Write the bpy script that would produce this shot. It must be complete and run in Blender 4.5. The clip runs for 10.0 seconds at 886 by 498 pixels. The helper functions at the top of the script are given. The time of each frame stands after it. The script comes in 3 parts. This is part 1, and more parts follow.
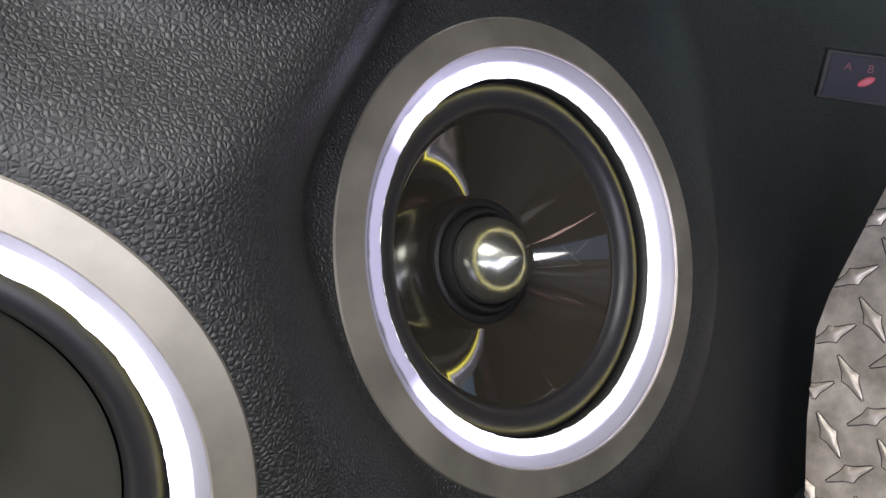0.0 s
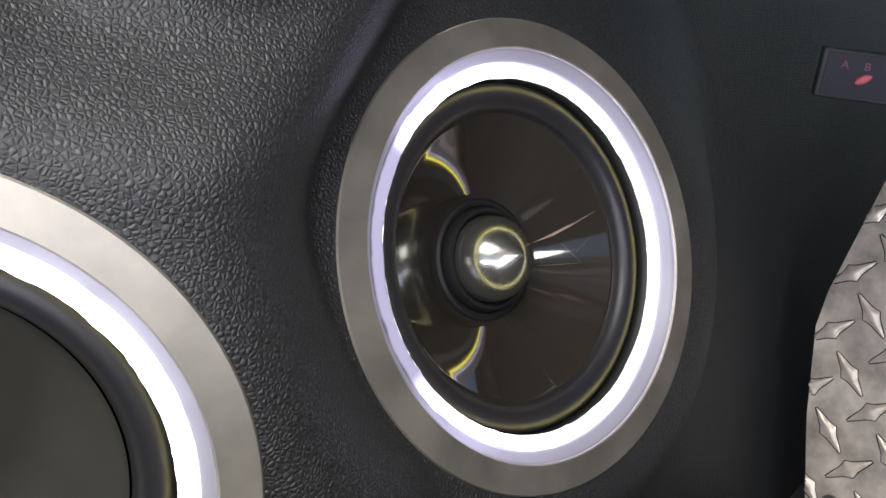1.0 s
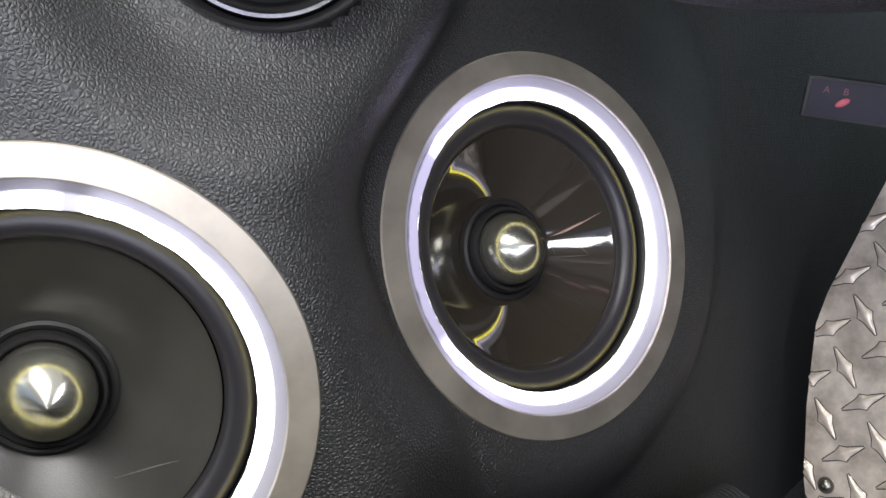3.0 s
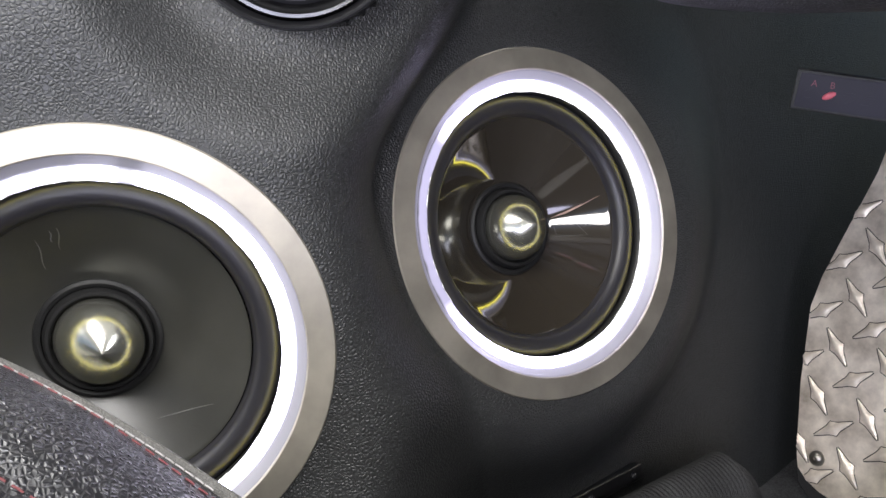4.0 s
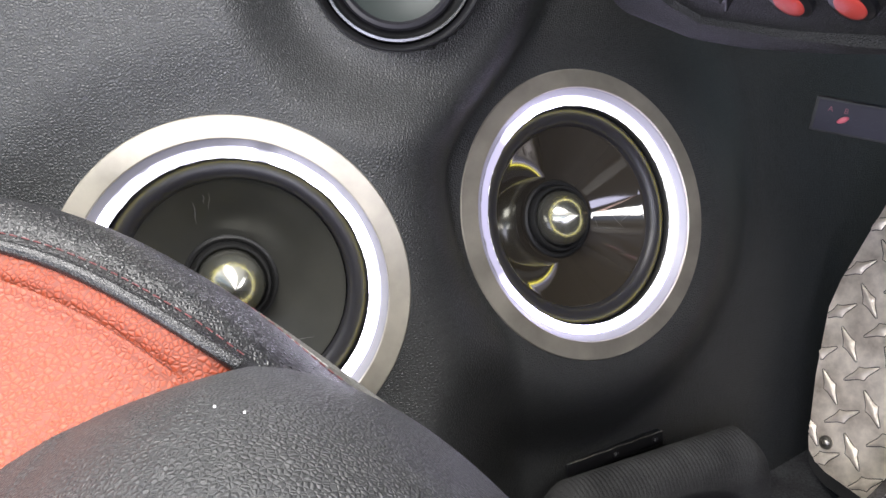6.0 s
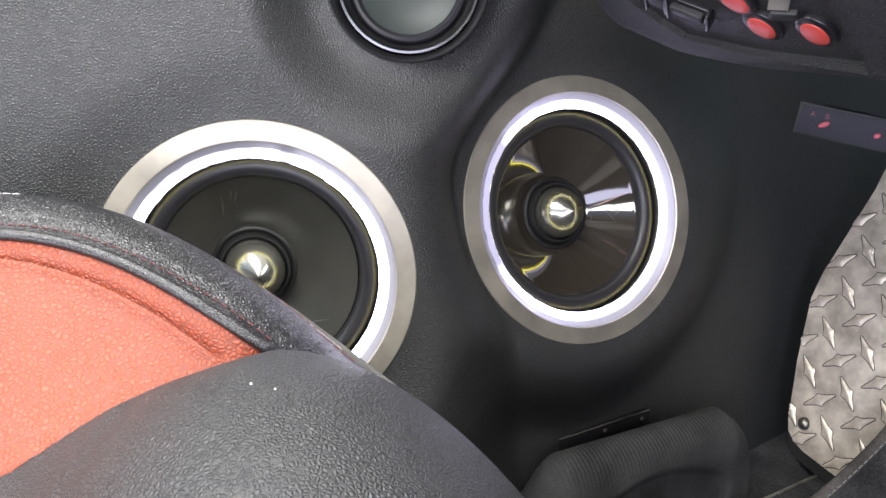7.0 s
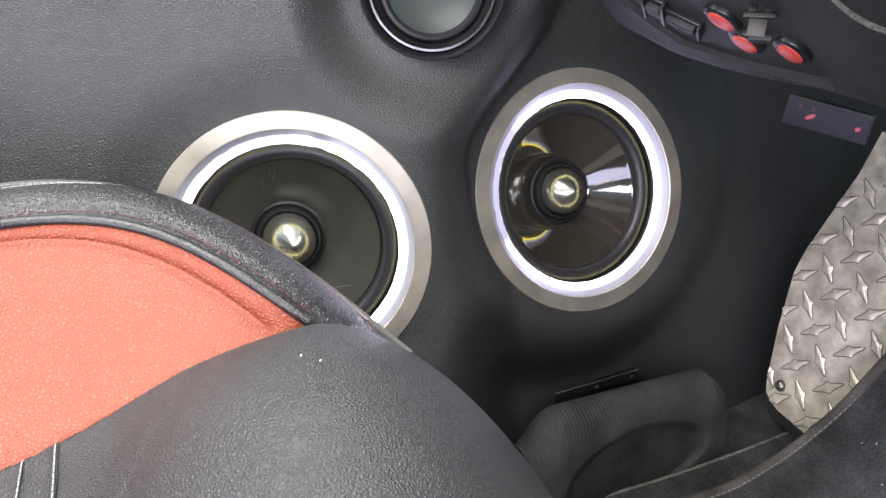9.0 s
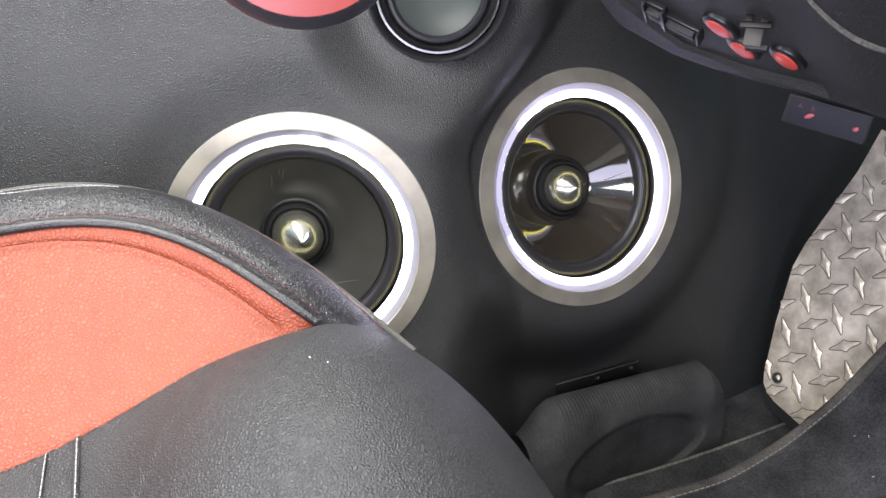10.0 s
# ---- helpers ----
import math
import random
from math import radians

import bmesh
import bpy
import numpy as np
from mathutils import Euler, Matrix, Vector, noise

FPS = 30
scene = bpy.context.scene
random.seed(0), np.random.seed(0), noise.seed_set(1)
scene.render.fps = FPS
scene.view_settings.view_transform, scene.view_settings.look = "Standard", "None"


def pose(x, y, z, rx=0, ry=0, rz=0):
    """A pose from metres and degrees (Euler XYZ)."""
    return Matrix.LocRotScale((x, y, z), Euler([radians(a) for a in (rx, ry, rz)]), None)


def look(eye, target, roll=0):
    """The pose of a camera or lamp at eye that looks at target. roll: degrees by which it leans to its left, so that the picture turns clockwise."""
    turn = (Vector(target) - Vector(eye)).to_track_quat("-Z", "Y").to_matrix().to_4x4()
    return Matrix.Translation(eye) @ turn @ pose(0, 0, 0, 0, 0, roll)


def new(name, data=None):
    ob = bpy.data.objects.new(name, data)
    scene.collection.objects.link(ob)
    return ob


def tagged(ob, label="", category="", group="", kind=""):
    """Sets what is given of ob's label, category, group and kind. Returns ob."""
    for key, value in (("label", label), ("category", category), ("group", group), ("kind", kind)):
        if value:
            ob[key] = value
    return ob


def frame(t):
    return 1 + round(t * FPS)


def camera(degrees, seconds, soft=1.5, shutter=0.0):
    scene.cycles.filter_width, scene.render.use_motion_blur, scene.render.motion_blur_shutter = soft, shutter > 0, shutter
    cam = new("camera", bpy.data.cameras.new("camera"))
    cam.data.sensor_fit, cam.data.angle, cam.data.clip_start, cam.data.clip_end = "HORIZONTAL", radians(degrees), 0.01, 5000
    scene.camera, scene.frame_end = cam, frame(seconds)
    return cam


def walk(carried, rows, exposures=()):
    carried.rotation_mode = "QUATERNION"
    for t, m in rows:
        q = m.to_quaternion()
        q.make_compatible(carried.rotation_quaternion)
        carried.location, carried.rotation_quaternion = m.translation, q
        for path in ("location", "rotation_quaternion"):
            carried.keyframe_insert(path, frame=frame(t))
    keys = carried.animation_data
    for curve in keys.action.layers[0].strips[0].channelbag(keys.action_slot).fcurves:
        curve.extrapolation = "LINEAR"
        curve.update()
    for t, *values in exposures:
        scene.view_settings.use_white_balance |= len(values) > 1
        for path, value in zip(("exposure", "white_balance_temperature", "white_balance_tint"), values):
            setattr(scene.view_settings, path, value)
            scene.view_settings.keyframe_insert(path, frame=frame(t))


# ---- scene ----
cam = camera(57.20, 10.0)
# the car's own frame: x to the front, y out to the door, z up, tipped by the first look downwards
EYE, TILT = 0.44, -25.0
CAR = pose(0, 0, EYE, TILT, 0, 0)
ROWS = [
    (0.0, 0.0000, 0.0000, 0.0000, 0.00, 0.00, -0.00),
    (0.5, -0.0005, -0.0013, -0.0002, -0.01, 0.07, 0.16),
    (1.0, -0.0003, -0.0037, -0.0001, 0.05, -0.07, 0.31),
    (1.5, 0.0006, -0.0140, -0.0016, 0.32, 0.11, 0.28),
    (2.0, 0.0032, -0.0301, -0.0046, 0.96, 0.47, 0.27),
    (2.5, 0.0113, -0.0586, -0.0091, 2.86, 1.18, -0.36),
    (4.0, 0.0347, -0.1263, -0.0255, 6.44, 0.68, -1.63),
    (4.5, 0.0461, -0.1539, -0.0282, 7.93, 0.31, -2.14),
    (5.0, 0.0453, -0.1805, -0.0326, 8.16, 0.44, -3.05),
    (5.5, 0.0496, -0.2082, -0.0413, 9.90, 0.91, -4.31),
    (6.0, 0.0555, -0.2292, -0.0451, 11.19, 0.93, -4.98),
    (7.5, 0.0777, -0.3016, -0.0228, 12.49, -2.49, -6.14),
    (8.0, 0.0825, -0.3212, -0.0126, 13.19, -3.99, -6.16),
    (8.5, 0.0821, -0.3340, -0.0087, 13.28, -4.66, -6.68),
    (9.0, 0.0816, -0.3448, -0.0063, 13.10, -5.08, -7.54),
    (9.5, 0.0841, -0.3541, 0.0014, 13.35, -5.85, -7.85),
    (10.0, 0.0856, -0.3603, 0.0073, 13.62, -6.46, -7.86),
]
walk(cam, [(t, CAR @ pose(x, y, z, 90 + pitch, roll, yaw)) for t, x, y, z, yaw, pitch, roll in ROWS],
     [(0.0, 0.02), (1.5, 0.06), (2.5, 0.2), (5.0, 0.4), (7.5, 0.46), (10.0, 0.48)])

# ---- light ----
world = bpy.data.worlds.new("sky")
scene.world = world
world.use_nodes = True
wn = world.node_tree.nodes
sky = wn.new("ShaderNodeTexSky")
sky.sky_type, sky.sun_disc = "NISHITA", False
sky.sun_elevation, sky.sun_rotation = radians(50), radians(200)
world.node_tree.links.new(sky.outputs["Color"], wn["Background"].inputs["Color"])
wn["Background"].inputs["Strength"].default_value = 0.15


def area(name, eye, target, sx, sy, watts, colour, roll=0):
    lamp = bpy.data.lights.new(name, "AREA")
    lamp.shape, lamp.size, lamp.size_y, lamp.energy, lamp.color = "RECTANGLE", sx, sy, watts, colour
    ob = new(name, lamp)
    ob.matrix_world = look(eye, target, roll)
    return ob


sun = bpy.data.lights.new("sun", "SUN")
sun.energy, sun.angle, sun.color = 0.8, radians(20), (1.0, 0.97, 0.92)
new("sun", sun).matrix_world = look((-0.6, -1.6, 2.2), (0, 0.2, 0.3))
# daylight from the far side and by the side glass over this door
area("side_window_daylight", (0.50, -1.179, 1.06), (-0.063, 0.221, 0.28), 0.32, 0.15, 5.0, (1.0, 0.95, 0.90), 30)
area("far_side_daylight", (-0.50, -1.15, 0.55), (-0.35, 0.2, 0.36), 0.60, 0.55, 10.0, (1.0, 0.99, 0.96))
# bluish fill added low on the far side for tread plate and kick panel
area("far_low_fill", (0.10, -1.15, 0.45), (0.20, 0.40, 0.15), 0.86, 0.56, 13.5, (0.75, 0.74, 1.0))
# weak fill added from the rear to brighten the seat
area("rear_fill", (-1.15, 0.0, 1.0), (-0.1, -0.1, 0.35), 1.0, 0.5, 8.0, (1.0, 0.97, 0.94))
area("near_window_daylight", (-0.40, 0.47, 1.10), (-0.20, -0.30, 0.30), 1.1, 0.58, 42.0, (1.0, 0.985, 0.97))
# fill added under the closed ceiling for light and sheen on the seat
area("overhead_fill", (-0.35, -0.45, 1.35), (-0.34, -0.43, 0.0), 0.8, 0.6, 24.0, (1.0, 0.98, 0.97))
# fill added before the closed front bulkhead, for seat, trim and kick panel
area("front_fill", (0.93, -0.10, 1.02), (-0.10, 0.10, 0.30), 0.7, 0.5, 27.0, (0.94, 0.94, 1.0))


# ---- materials ----
def mat(name, colour=(0.5, 0.5, 0.5), rough=0.5, metal=0.0, spec=0.5):
    m = bpy.data.materials.new(name)
    m.use_nodes = True
    b = m.node_tree.nodes["Principled BSDF"]
    b.inputs["Base Color"].default_value = (*colour, 1)
    b.inputs["Roughness"].default_value = rough
    b.inputs["Metallic"].default_value = metal
    b.inputs["Specular IOR Level"].default_value = spec
    return m


def nodes_of(m):
    t = m.node_tree
    return t.nodes, t.links, t.nodes["Principled BSDF"]


def coords(m, scale=(1, 1, 1)):
    n, l, _ = nodes_of(m)
    c, p = n.new("ShaderNodeTexCoord"), n.new("ShaderNodeMapping")
    p.inputs["Scale"].default_value = scale
    l.new(c.outputs["Object"], p.inputs["Vector"])
    return p.outputs["Vector"]


def noise_of(m, vec, scale, detail=4, rough=0.55):
    n, l, _ = nodes_of(m)
    t = n.new("ShaderNodeTexNoise")
    t.inputs["Scale"].default_value, t.inputs["Detail"].default_value, t.inputs["Roughness"].default_value = scale, detail, rough
    l.new(vec, t.inputs["Vector"])
    return t


def ramp_of(m, fac, stops):
    n, l, _ = nodes_of(m)
    r = n.new("ShaderNodeValToRGB")
    while len(r.color_ramp.elements) < len(stops):
        r.color_ramp.elements.new(0.5)
    for e, (p, c) in zip(r.color_ramp.elements, stops):
        e.position, e.color = p, (*c, 1) if len(c) == 3 else c
    l.new(fac, r.inputs["Fac"])
    return r.outputs["Color"]


def grey(v):
    return (v, v, v)


def bump_of(m, height, strength, distance, before=None):
    n, l, b = nodes_of(m)
    u = n.new("ShaderNodeBump")
    u.inputs["Strength"].default_value, u.inputs["Distance"].default_value = strength, distance
    l.new(height, u.inputs["Height"])
    if before:
        l.new(before, u.inputs["Normal"])
    l.new(u.outputs["Normal"], b.inputs["Normal"])
    return u.outputs["Normal"]


def leather(name, dark, light, rough, cell, depth, spec=0.5, crease=0.16, shade=0.62):
    """Grained hide: angular pebbles with thin creases between them, finer cracks, pores and broad wear."""
    m = mat(name, dark, rough, 0, spec)
    n, l, b = nodes_of(m)
    v = coords(m)
    warp = noise_of(m, v, cell * 0.22, 2)
    add = n.new("ShaderNodeVectorMath")
    add.operation = "MULTIPLY_ADD"
    add.inputs[1].default_value = (0.5 / cell,) * 3
    l.new(warp.outputs["Color"], add.inputs[0])
    l.new(v, add.inputs[2])

    def cells(scale, wide):
        c, r = n.new("ShaderNodeTexVoronoi"), n.new("ShaderNodeMapRange")
        c.feature, r.interpolation_type = "DISTANCE_TO_EDGE", "SMOOTHSTEP"
        c.inputs["Scale"].default_value, c.inputs["Randomness"].default_value = scale, 1.0
        r.inputs["From Min"].default_value, r.inputs["From Max"].default_value = 0.0, wide
        l.new(add.outputs["Vector"], c.inputs["Vector"])
        l.new(c.outputs["Distance"], r.inputs["Value"])
        return r.outputs["Result"]

    def maths(op, a, k, other=None):
        u = n.new("ShaderNodeMath")
        u.operation = op
        l.new(a, u.inputs[0])
        if other:
            l.new(other, u.inputs[1])
        else:
            u.inputs[1].default_value = k
        return u.outputs["Value"]

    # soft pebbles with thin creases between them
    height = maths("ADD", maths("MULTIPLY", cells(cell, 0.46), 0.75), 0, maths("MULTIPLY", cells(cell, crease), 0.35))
    fine = noise_of(m, v, cell * 3, 2)
    first = bump_of(m, height, 0.8, depth)
    bump_of(m, fine.outputs["Fac"], 0.15, depth * 0.5, first)
    broad = noise_of(m, v, 14, 4)
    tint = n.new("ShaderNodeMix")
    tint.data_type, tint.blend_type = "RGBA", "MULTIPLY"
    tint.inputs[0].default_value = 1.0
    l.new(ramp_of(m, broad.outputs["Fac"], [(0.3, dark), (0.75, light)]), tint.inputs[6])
    # crease shade is put into the colour: low spots are multiplied darker
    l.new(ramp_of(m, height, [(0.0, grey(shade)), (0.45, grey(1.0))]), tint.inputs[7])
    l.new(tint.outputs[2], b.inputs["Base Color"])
    mix = n.new("ShaderNodeMath")
    mix.operation = "MULTIPLY_ADD"
    mix.inputs[1].default_value, mix.inputs[2].default_value = -0.08, rough + 0.08
    l.new(height, mix.inputs[0])
    l.new(mix.outputs["Value"], b.inputs["Roughness"])
    return m


def carpet(name, dark, light, pitch=420, depth=0.004):
    m = mat(name, dark, 0.95, 0, 0.1)
    n, l, b = nodes_of(m)
    v = coords(m)
    pile, tuft, patch = noise_of(m, v, pitch * 3, 3, 0.7), noise_of(m, v, pitch, 5, 0.75), noise_of(m, v, 22, 4)
    first = bump_of(m, tuft.outputs["Fac"], 0.9, depth)
    bump_of(m, pile.outputs["Fac"], 0.6, 0.001, first)
    mul = n.new("ShaderNodeMath")
    mul.operation = "MULTIPLY"
    l.new(tuft.outputs["Fac"], mul.inputs[0])
    l.new(patch.outputs["Fac"], mul.inputs[1])
    l.new(ramp_of(m, mul.outputs["Value"], [(0.14, dark), (0.40, light)]), b.inputs["Base Color"])
    return m


def plastic(name, dark, light, rough, cell, depth):
    m = mat(name, dark, rough)
    n, l, b = nodes_of(m)
    v = coords(m)
    g = noise_of(m, v, cell, 3, 0.6)
    bump_of(m, g.outputs["Fac"], 0.6, depth)
    d = noise_of(m, v, 18, 5)
    l.new(ramp_of(m, d.outputs["Fac"], [(0.35, dark), (0.8, light)]), b.inputs["Base Color"])
    return m


def metal(name, dark, light, rough, scale=(1, 1, 1), cell=200, depth=0.0002, spread=0.15):
    m = mat(name, light, rough, 1.0)
    n, l, b = nodes_of(m)
    v = coords(m, scale)
    g = noise_of(m, v, cell, 4, 0.65)
    s = noise_of(m, coords(m), 30, 5, 0.6)
    bump_of(m, g.outputs["Fac"], 0.25, depth)
    l.new(ramp_of(m, s.outputs["Fac"], [(0.3, dark), (0.65, light)]), b.inputs["Base Color"])
    mul = n.new("ShaderNodeMath")
    mul.operation = "MULTIPLY_ADD"
    mul.inputs[1].default_value, mul.inputs[2].default_value = spread, rough - spread / 2
    l.new(s.outputs["Fac"], mul.inputs[0])
    l.new(mul.outputs["Value"], b.inputs["Roughness"])
    return m


def glow(name, colour, strength, base=0.8):
    m = mat(name, (base, base, base), 0.4)
    _, _, b = nodes_of(m)
    b.inputs["Emission Color"].default_value = (*colour, 1)
    b.inputs["Emission Strength"].default_value = strength
    return m


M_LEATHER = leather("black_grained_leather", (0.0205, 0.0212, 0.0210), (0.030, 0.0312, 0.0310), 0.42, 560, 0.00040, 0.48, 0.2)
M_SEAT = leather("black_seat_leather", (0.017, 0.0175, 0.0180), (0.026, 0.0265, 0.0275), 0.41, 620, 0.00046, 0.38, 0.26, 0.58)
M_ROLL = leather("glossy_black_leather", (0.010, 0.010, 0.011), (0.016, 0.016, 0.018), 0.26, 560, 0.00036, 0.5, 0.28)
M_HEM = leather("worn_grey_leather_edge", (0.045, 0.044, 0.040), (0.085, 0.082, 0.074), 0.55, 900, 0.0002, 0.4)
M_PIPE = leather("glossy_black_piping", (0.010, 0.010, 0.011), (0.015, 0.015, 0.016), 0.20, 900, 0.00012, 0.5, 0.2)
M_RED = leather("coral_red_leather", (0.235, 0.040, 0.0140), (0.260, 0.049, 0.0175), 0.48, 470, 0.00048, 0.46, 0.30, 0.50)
M_CARPET = carpet("black_carpet", (0.020, 0.020, 0.021), (0.085, 0.085, 0.088))
M_RIB = carpet("ribbed_dark_cloth", (0.022, 0.022, 0.022), (0.068, 0.068, 0.067), 900, 0.0009)
M_OVAL = carpet("dark_oval_cloth", (0.019, 0.019, 0.019), (0.058, 0.058, 0.058), 900, 0.0010)
M_INK = mat("dim_red_ink", (0.16, 0.04, 0.06), 0.6)
M_DASH = plastic("black_textured_plastic", (0.012, 0.012, 0.0125), (0.024, 0.024, 0.0245), 0.55, 900, 0.0007)
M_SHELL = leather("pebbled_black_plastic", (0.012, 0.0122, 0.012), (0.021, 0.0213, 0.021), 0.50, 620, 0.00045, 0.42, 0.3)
M_PIANO = plastic("satin_black_plastic", (0.010, 0.010, 0.011), (0.014, 0.014, 0.016), 0.30, 500, 0.00005)
M_TRIM = metal("brushed_aluminium", (0.34, 0.315, 0.265), (0.49, 0.455, 0.385), 0.58, (1, 1, 1), 700, 0.0001, 0.22)
M_PLUG = metal("turned_aluminium", (0.25, 0.25, 0.225), (0.34, 0.34, 0.30), 0.21, (1, 1, 30), 60, 0.00005, 0.06)
nodes_of(M_PLUG)[2].inputs["Metallic"].default_value = 0.9
M_PLATE = metal("worn_tread_plate", (0.35, 0.295, 0.23), (0.95, 0.86, 0.73), 0.36, (6, 1, 6), 220, 0.0009, 0.44)
nodes_of(M_PLATE)[2].inputs["Metallic"].default_value = 0.42
M_CHROME = metal("dark_chrome", (0.08, 0.08, 0.08), (0.13, 0.13, 0.13), 0.26, (1, 1, 1), 100, 0.00002, 0.05)
M_RUBBER = mat("black_rubber", (0.015, 0.0145, 0.018), 0.42, 0, 0.5)
M_CONE = mat("polished_dark_cone", (0.026, 0.022, 0.017), 0.05)
nodes_of(M_CONE)[2].inputs["IOR"].default_value = 1.65
# left cone: a broad grey reflection is put into its colour
M_GREYED_CONE = plastic("reflection_greyed_cone", (0.0245, 0.0245, 0.0215), (0.046, 0.0455, 0.040), 0.30, 1400, 0.00012)
M_SCRATCH = mat("scraped_cone", (0.11, 0.11, 0.105), 0.4)
M_SCRAPE = mat("bare_scraped_metal", (0.40, 0.27, 0.23), 0.35, 0.6)
M_COLLAR = mat("matt_black_collar", (0.012, 0.012, 0.012), 0.5, 0, 0.3)
M_DARK = mat("black_gap", (0.003, 0.003, 0.003), 0.9, 0, 0.0)
M_LIGHT = glow("white_light_ring", (0.80, 0.77, 1.0), 11.0, 0.15)
M_LIGHT_EVEN = glow("even_white_light_ring", (0.70, 0.65, 1.0), 11.0, 0.15)
M_WALL = glow("dim_acrylic_wall", (0.76, 0.72, 1.0), 1.5, 0.30)
M_EDGE = glow("frosted_acrylic", (0.74, 0.71, 1.0), 0.30, 0.14)
M_EDGE_EVEN = glow("bright_frosted_acrylic", (0.74, 0.70, 1.0), 0.30, 0.14)


def radial_glow(m, stops, bright=None):
    """The light's strength by the distance from the ring's axis, and by the side where the strip shines through."""
    n, l, b = nodes_of(m)
    c, ln, k = n.new("ShaderNodeTexCoord"), n.new("ShaderNodeVectorMath"), n.new("ShaderNodeMath")
    ln.operation, k.operation = "LENGTH", "MULTIPLY"
    k.inputs[1].default_value = 10.0
    l.new(c.outputs["Object"], ln.inputs[0])
    l.new(ln.outputs["Value"], k.inputs[0])
    out = ramp_of(m, k.outputs["Value"], stops)
    if bright:
        g, mul = n.new("ShaderNodeTexGradient"), n.new("ShaderNodeMath")
        g.gradient_type, mul.operation = "RADIAL", "MULTIPLY"
        l.new(c.outputs["Object"], g.inputs["Vector"])
        l.new(out, mul.inputs[0])
        six = n.new("ShaderNodeMath")
        six.operation = "MULTIPLY"
        six.inputs[1].default_value = 8.0
        l.new(ramp_of(m, g.outputs["Fac"], bright), six.inputs[0])
        l.new(six.outputs["Value"], mul.inputs[1])
        out = mul.outputs["Value"]
    l.new(out, b.inputs["Emission Strength"])


radial_glow(M_EDGE, [(0.846, grey(0.50)), (0.852, grey(0.12)), (0.887, grey(0.08))])
radial_glow(M_EDGE_EVEN, [(0.846, grey(0.60)), (0.853, grey(0.22)), (0.880, grey(0.19)), (0.887, grey(0.10))],
            [(0.14, grey(0.11)), (0.30, grey(0.20)), (0.37, grey(0.20)), (0.52, grey(0.11))])


def ring_glow(m, strength, stops, across):
    """The light's strength round the ring, whose strip has a weak stretch, and across its width."""
    n, l, b = nodes_of(m)
    c, g, k = n.new("ShaderNodeTexCoord"), n.new("ShaderNodeTexGradient"), n.new("ShaderNodeMath")
    ln, ten, mul = n.new("ShaderNodeVectorMath"), n.new("ShaderNodeMath"), n.new("ShaderNodeMath")
    g.gradient_type, k.operation, ln.operation, ten.operation, mul.operation = "RADIAL", "MULTIPLY", "LENGTH", "MULTIPLY", "MULTIPLY"
    k.inputs[1].default_value, ten.inputs[1].default_value = strength, 10.0
    l.new(c.outputs["Object"], g.inputs["Vector"])
    l.new(c.outputs["Object"], ln.inputs[0])
    l.new(ln.outputs["Value"], ten.inputs[0])
    l.new(ramp_of(m, g.outputs["Fac"], stops), k.inputs[0])
    l.new(k.outputs["Value"], mul.inputs[0])
    wave, sway = noise_of(m, c.outputs["Object"], 75, 2), n.new("ShaderNodeMath")
    sway.operation = "MULTIPLY_ADD"
    sway.inputs[1].default_value = 0.030
    l.new(wave.outputs["Fac"], sway.inputs[0])
    l.new(ten.outputs["Value"], sway.inputs[2])
    back = n.new("ShaderNodeMath")
    back.operation = "SUBTRACT"
    back.inputs[1].default_value = 0.015
    l.new(sway.outputs["Value"], back.inputs[0])
    l.new(ramp_of(m, back.outputs["Value"], across), mul.inputs[1])
    l.new(mul.outputs["Value"], b.inputs["Emission Strength"])


wn_glue = noise_of(M_WALL, coords(M_WALL), 130, 4, 0.7)
M_WALL.node_tree.links.new(ramp_of(M_WALL, wn_glue.outputs["Fac"], [(0.36, grey(0.25)), (0.46, grey(1.0))]), nodes_of(M_WALL)[2].inputs["Emission Color"])

ACROSS = [(0.780, grey(0.4)), (0.786, grey(1.0)), (0.838, grey(1.0)), (0.848, grey(0.10))]
ring_glow(M_LIGHT, 11.0, [(0.690, grey(1.0)), (0.700, grey(0.07)), (0.712, grey(0.06)), (0.722, grey(0.7)), (0.75, grey(0.18)), (0.87, grey(0.14)), (0.94, grey(1.0))], ACROSS)
WIDE = [(0.780, grey(0.4)), (0.786, grey(1.0)), (0.832, grey(1.0)), (0.843, grey(0.10))]
ring_glow(M_LIGHT_EVEN, 11.0, [(0.630, grey(1.0)), (0.70, grey(0.060)), (0.88, grey(0.050)), (0.96, grey(1.0))], WIDE)
M_STRIP = glow("yellow_light_strip", (0.95, 0.80, 0.01), 9.0)
M_LENS = mat("red_plastic_lens", (0.46, 0.055, 0.042), 0.36)
M_BOARD = plastic("dark_blue_grey_plastic", (0.010, 0.0095, 0.019), (0.015, 0.0140, 0.026), 0.7, 400, 0.0001)
M_PINK = mat("faded_red_paint", (0.50, 0.10, 0.13), 0.5)
M_THREAD_C = mat("coral_thread", (0.085, 0.013, 0.008), 0.7)
M_THREAD_R = mat("red_thread", (0.09, 0.013, 0.015), 0.7)
M_THREAD_G = mat("grey_thread", (0.22, 0.22, 0.21), 0.7)
M_THREAD_D = mat("pale_grey_thread", (0.26, 0.255, 0.25), 0.7)
M_DOME = mat("grey_green_film", (0.022, 0.028, 0.026), 0.42, 0, 0.3)
M_BIND = carpet("brown_grey_binding", (0.05, 0.045, 0.04), (0.13, 0.12, 0.11))
M_HEAD = mat("pale_headliner", (0.55, 0.54, 0.52), 0.9)
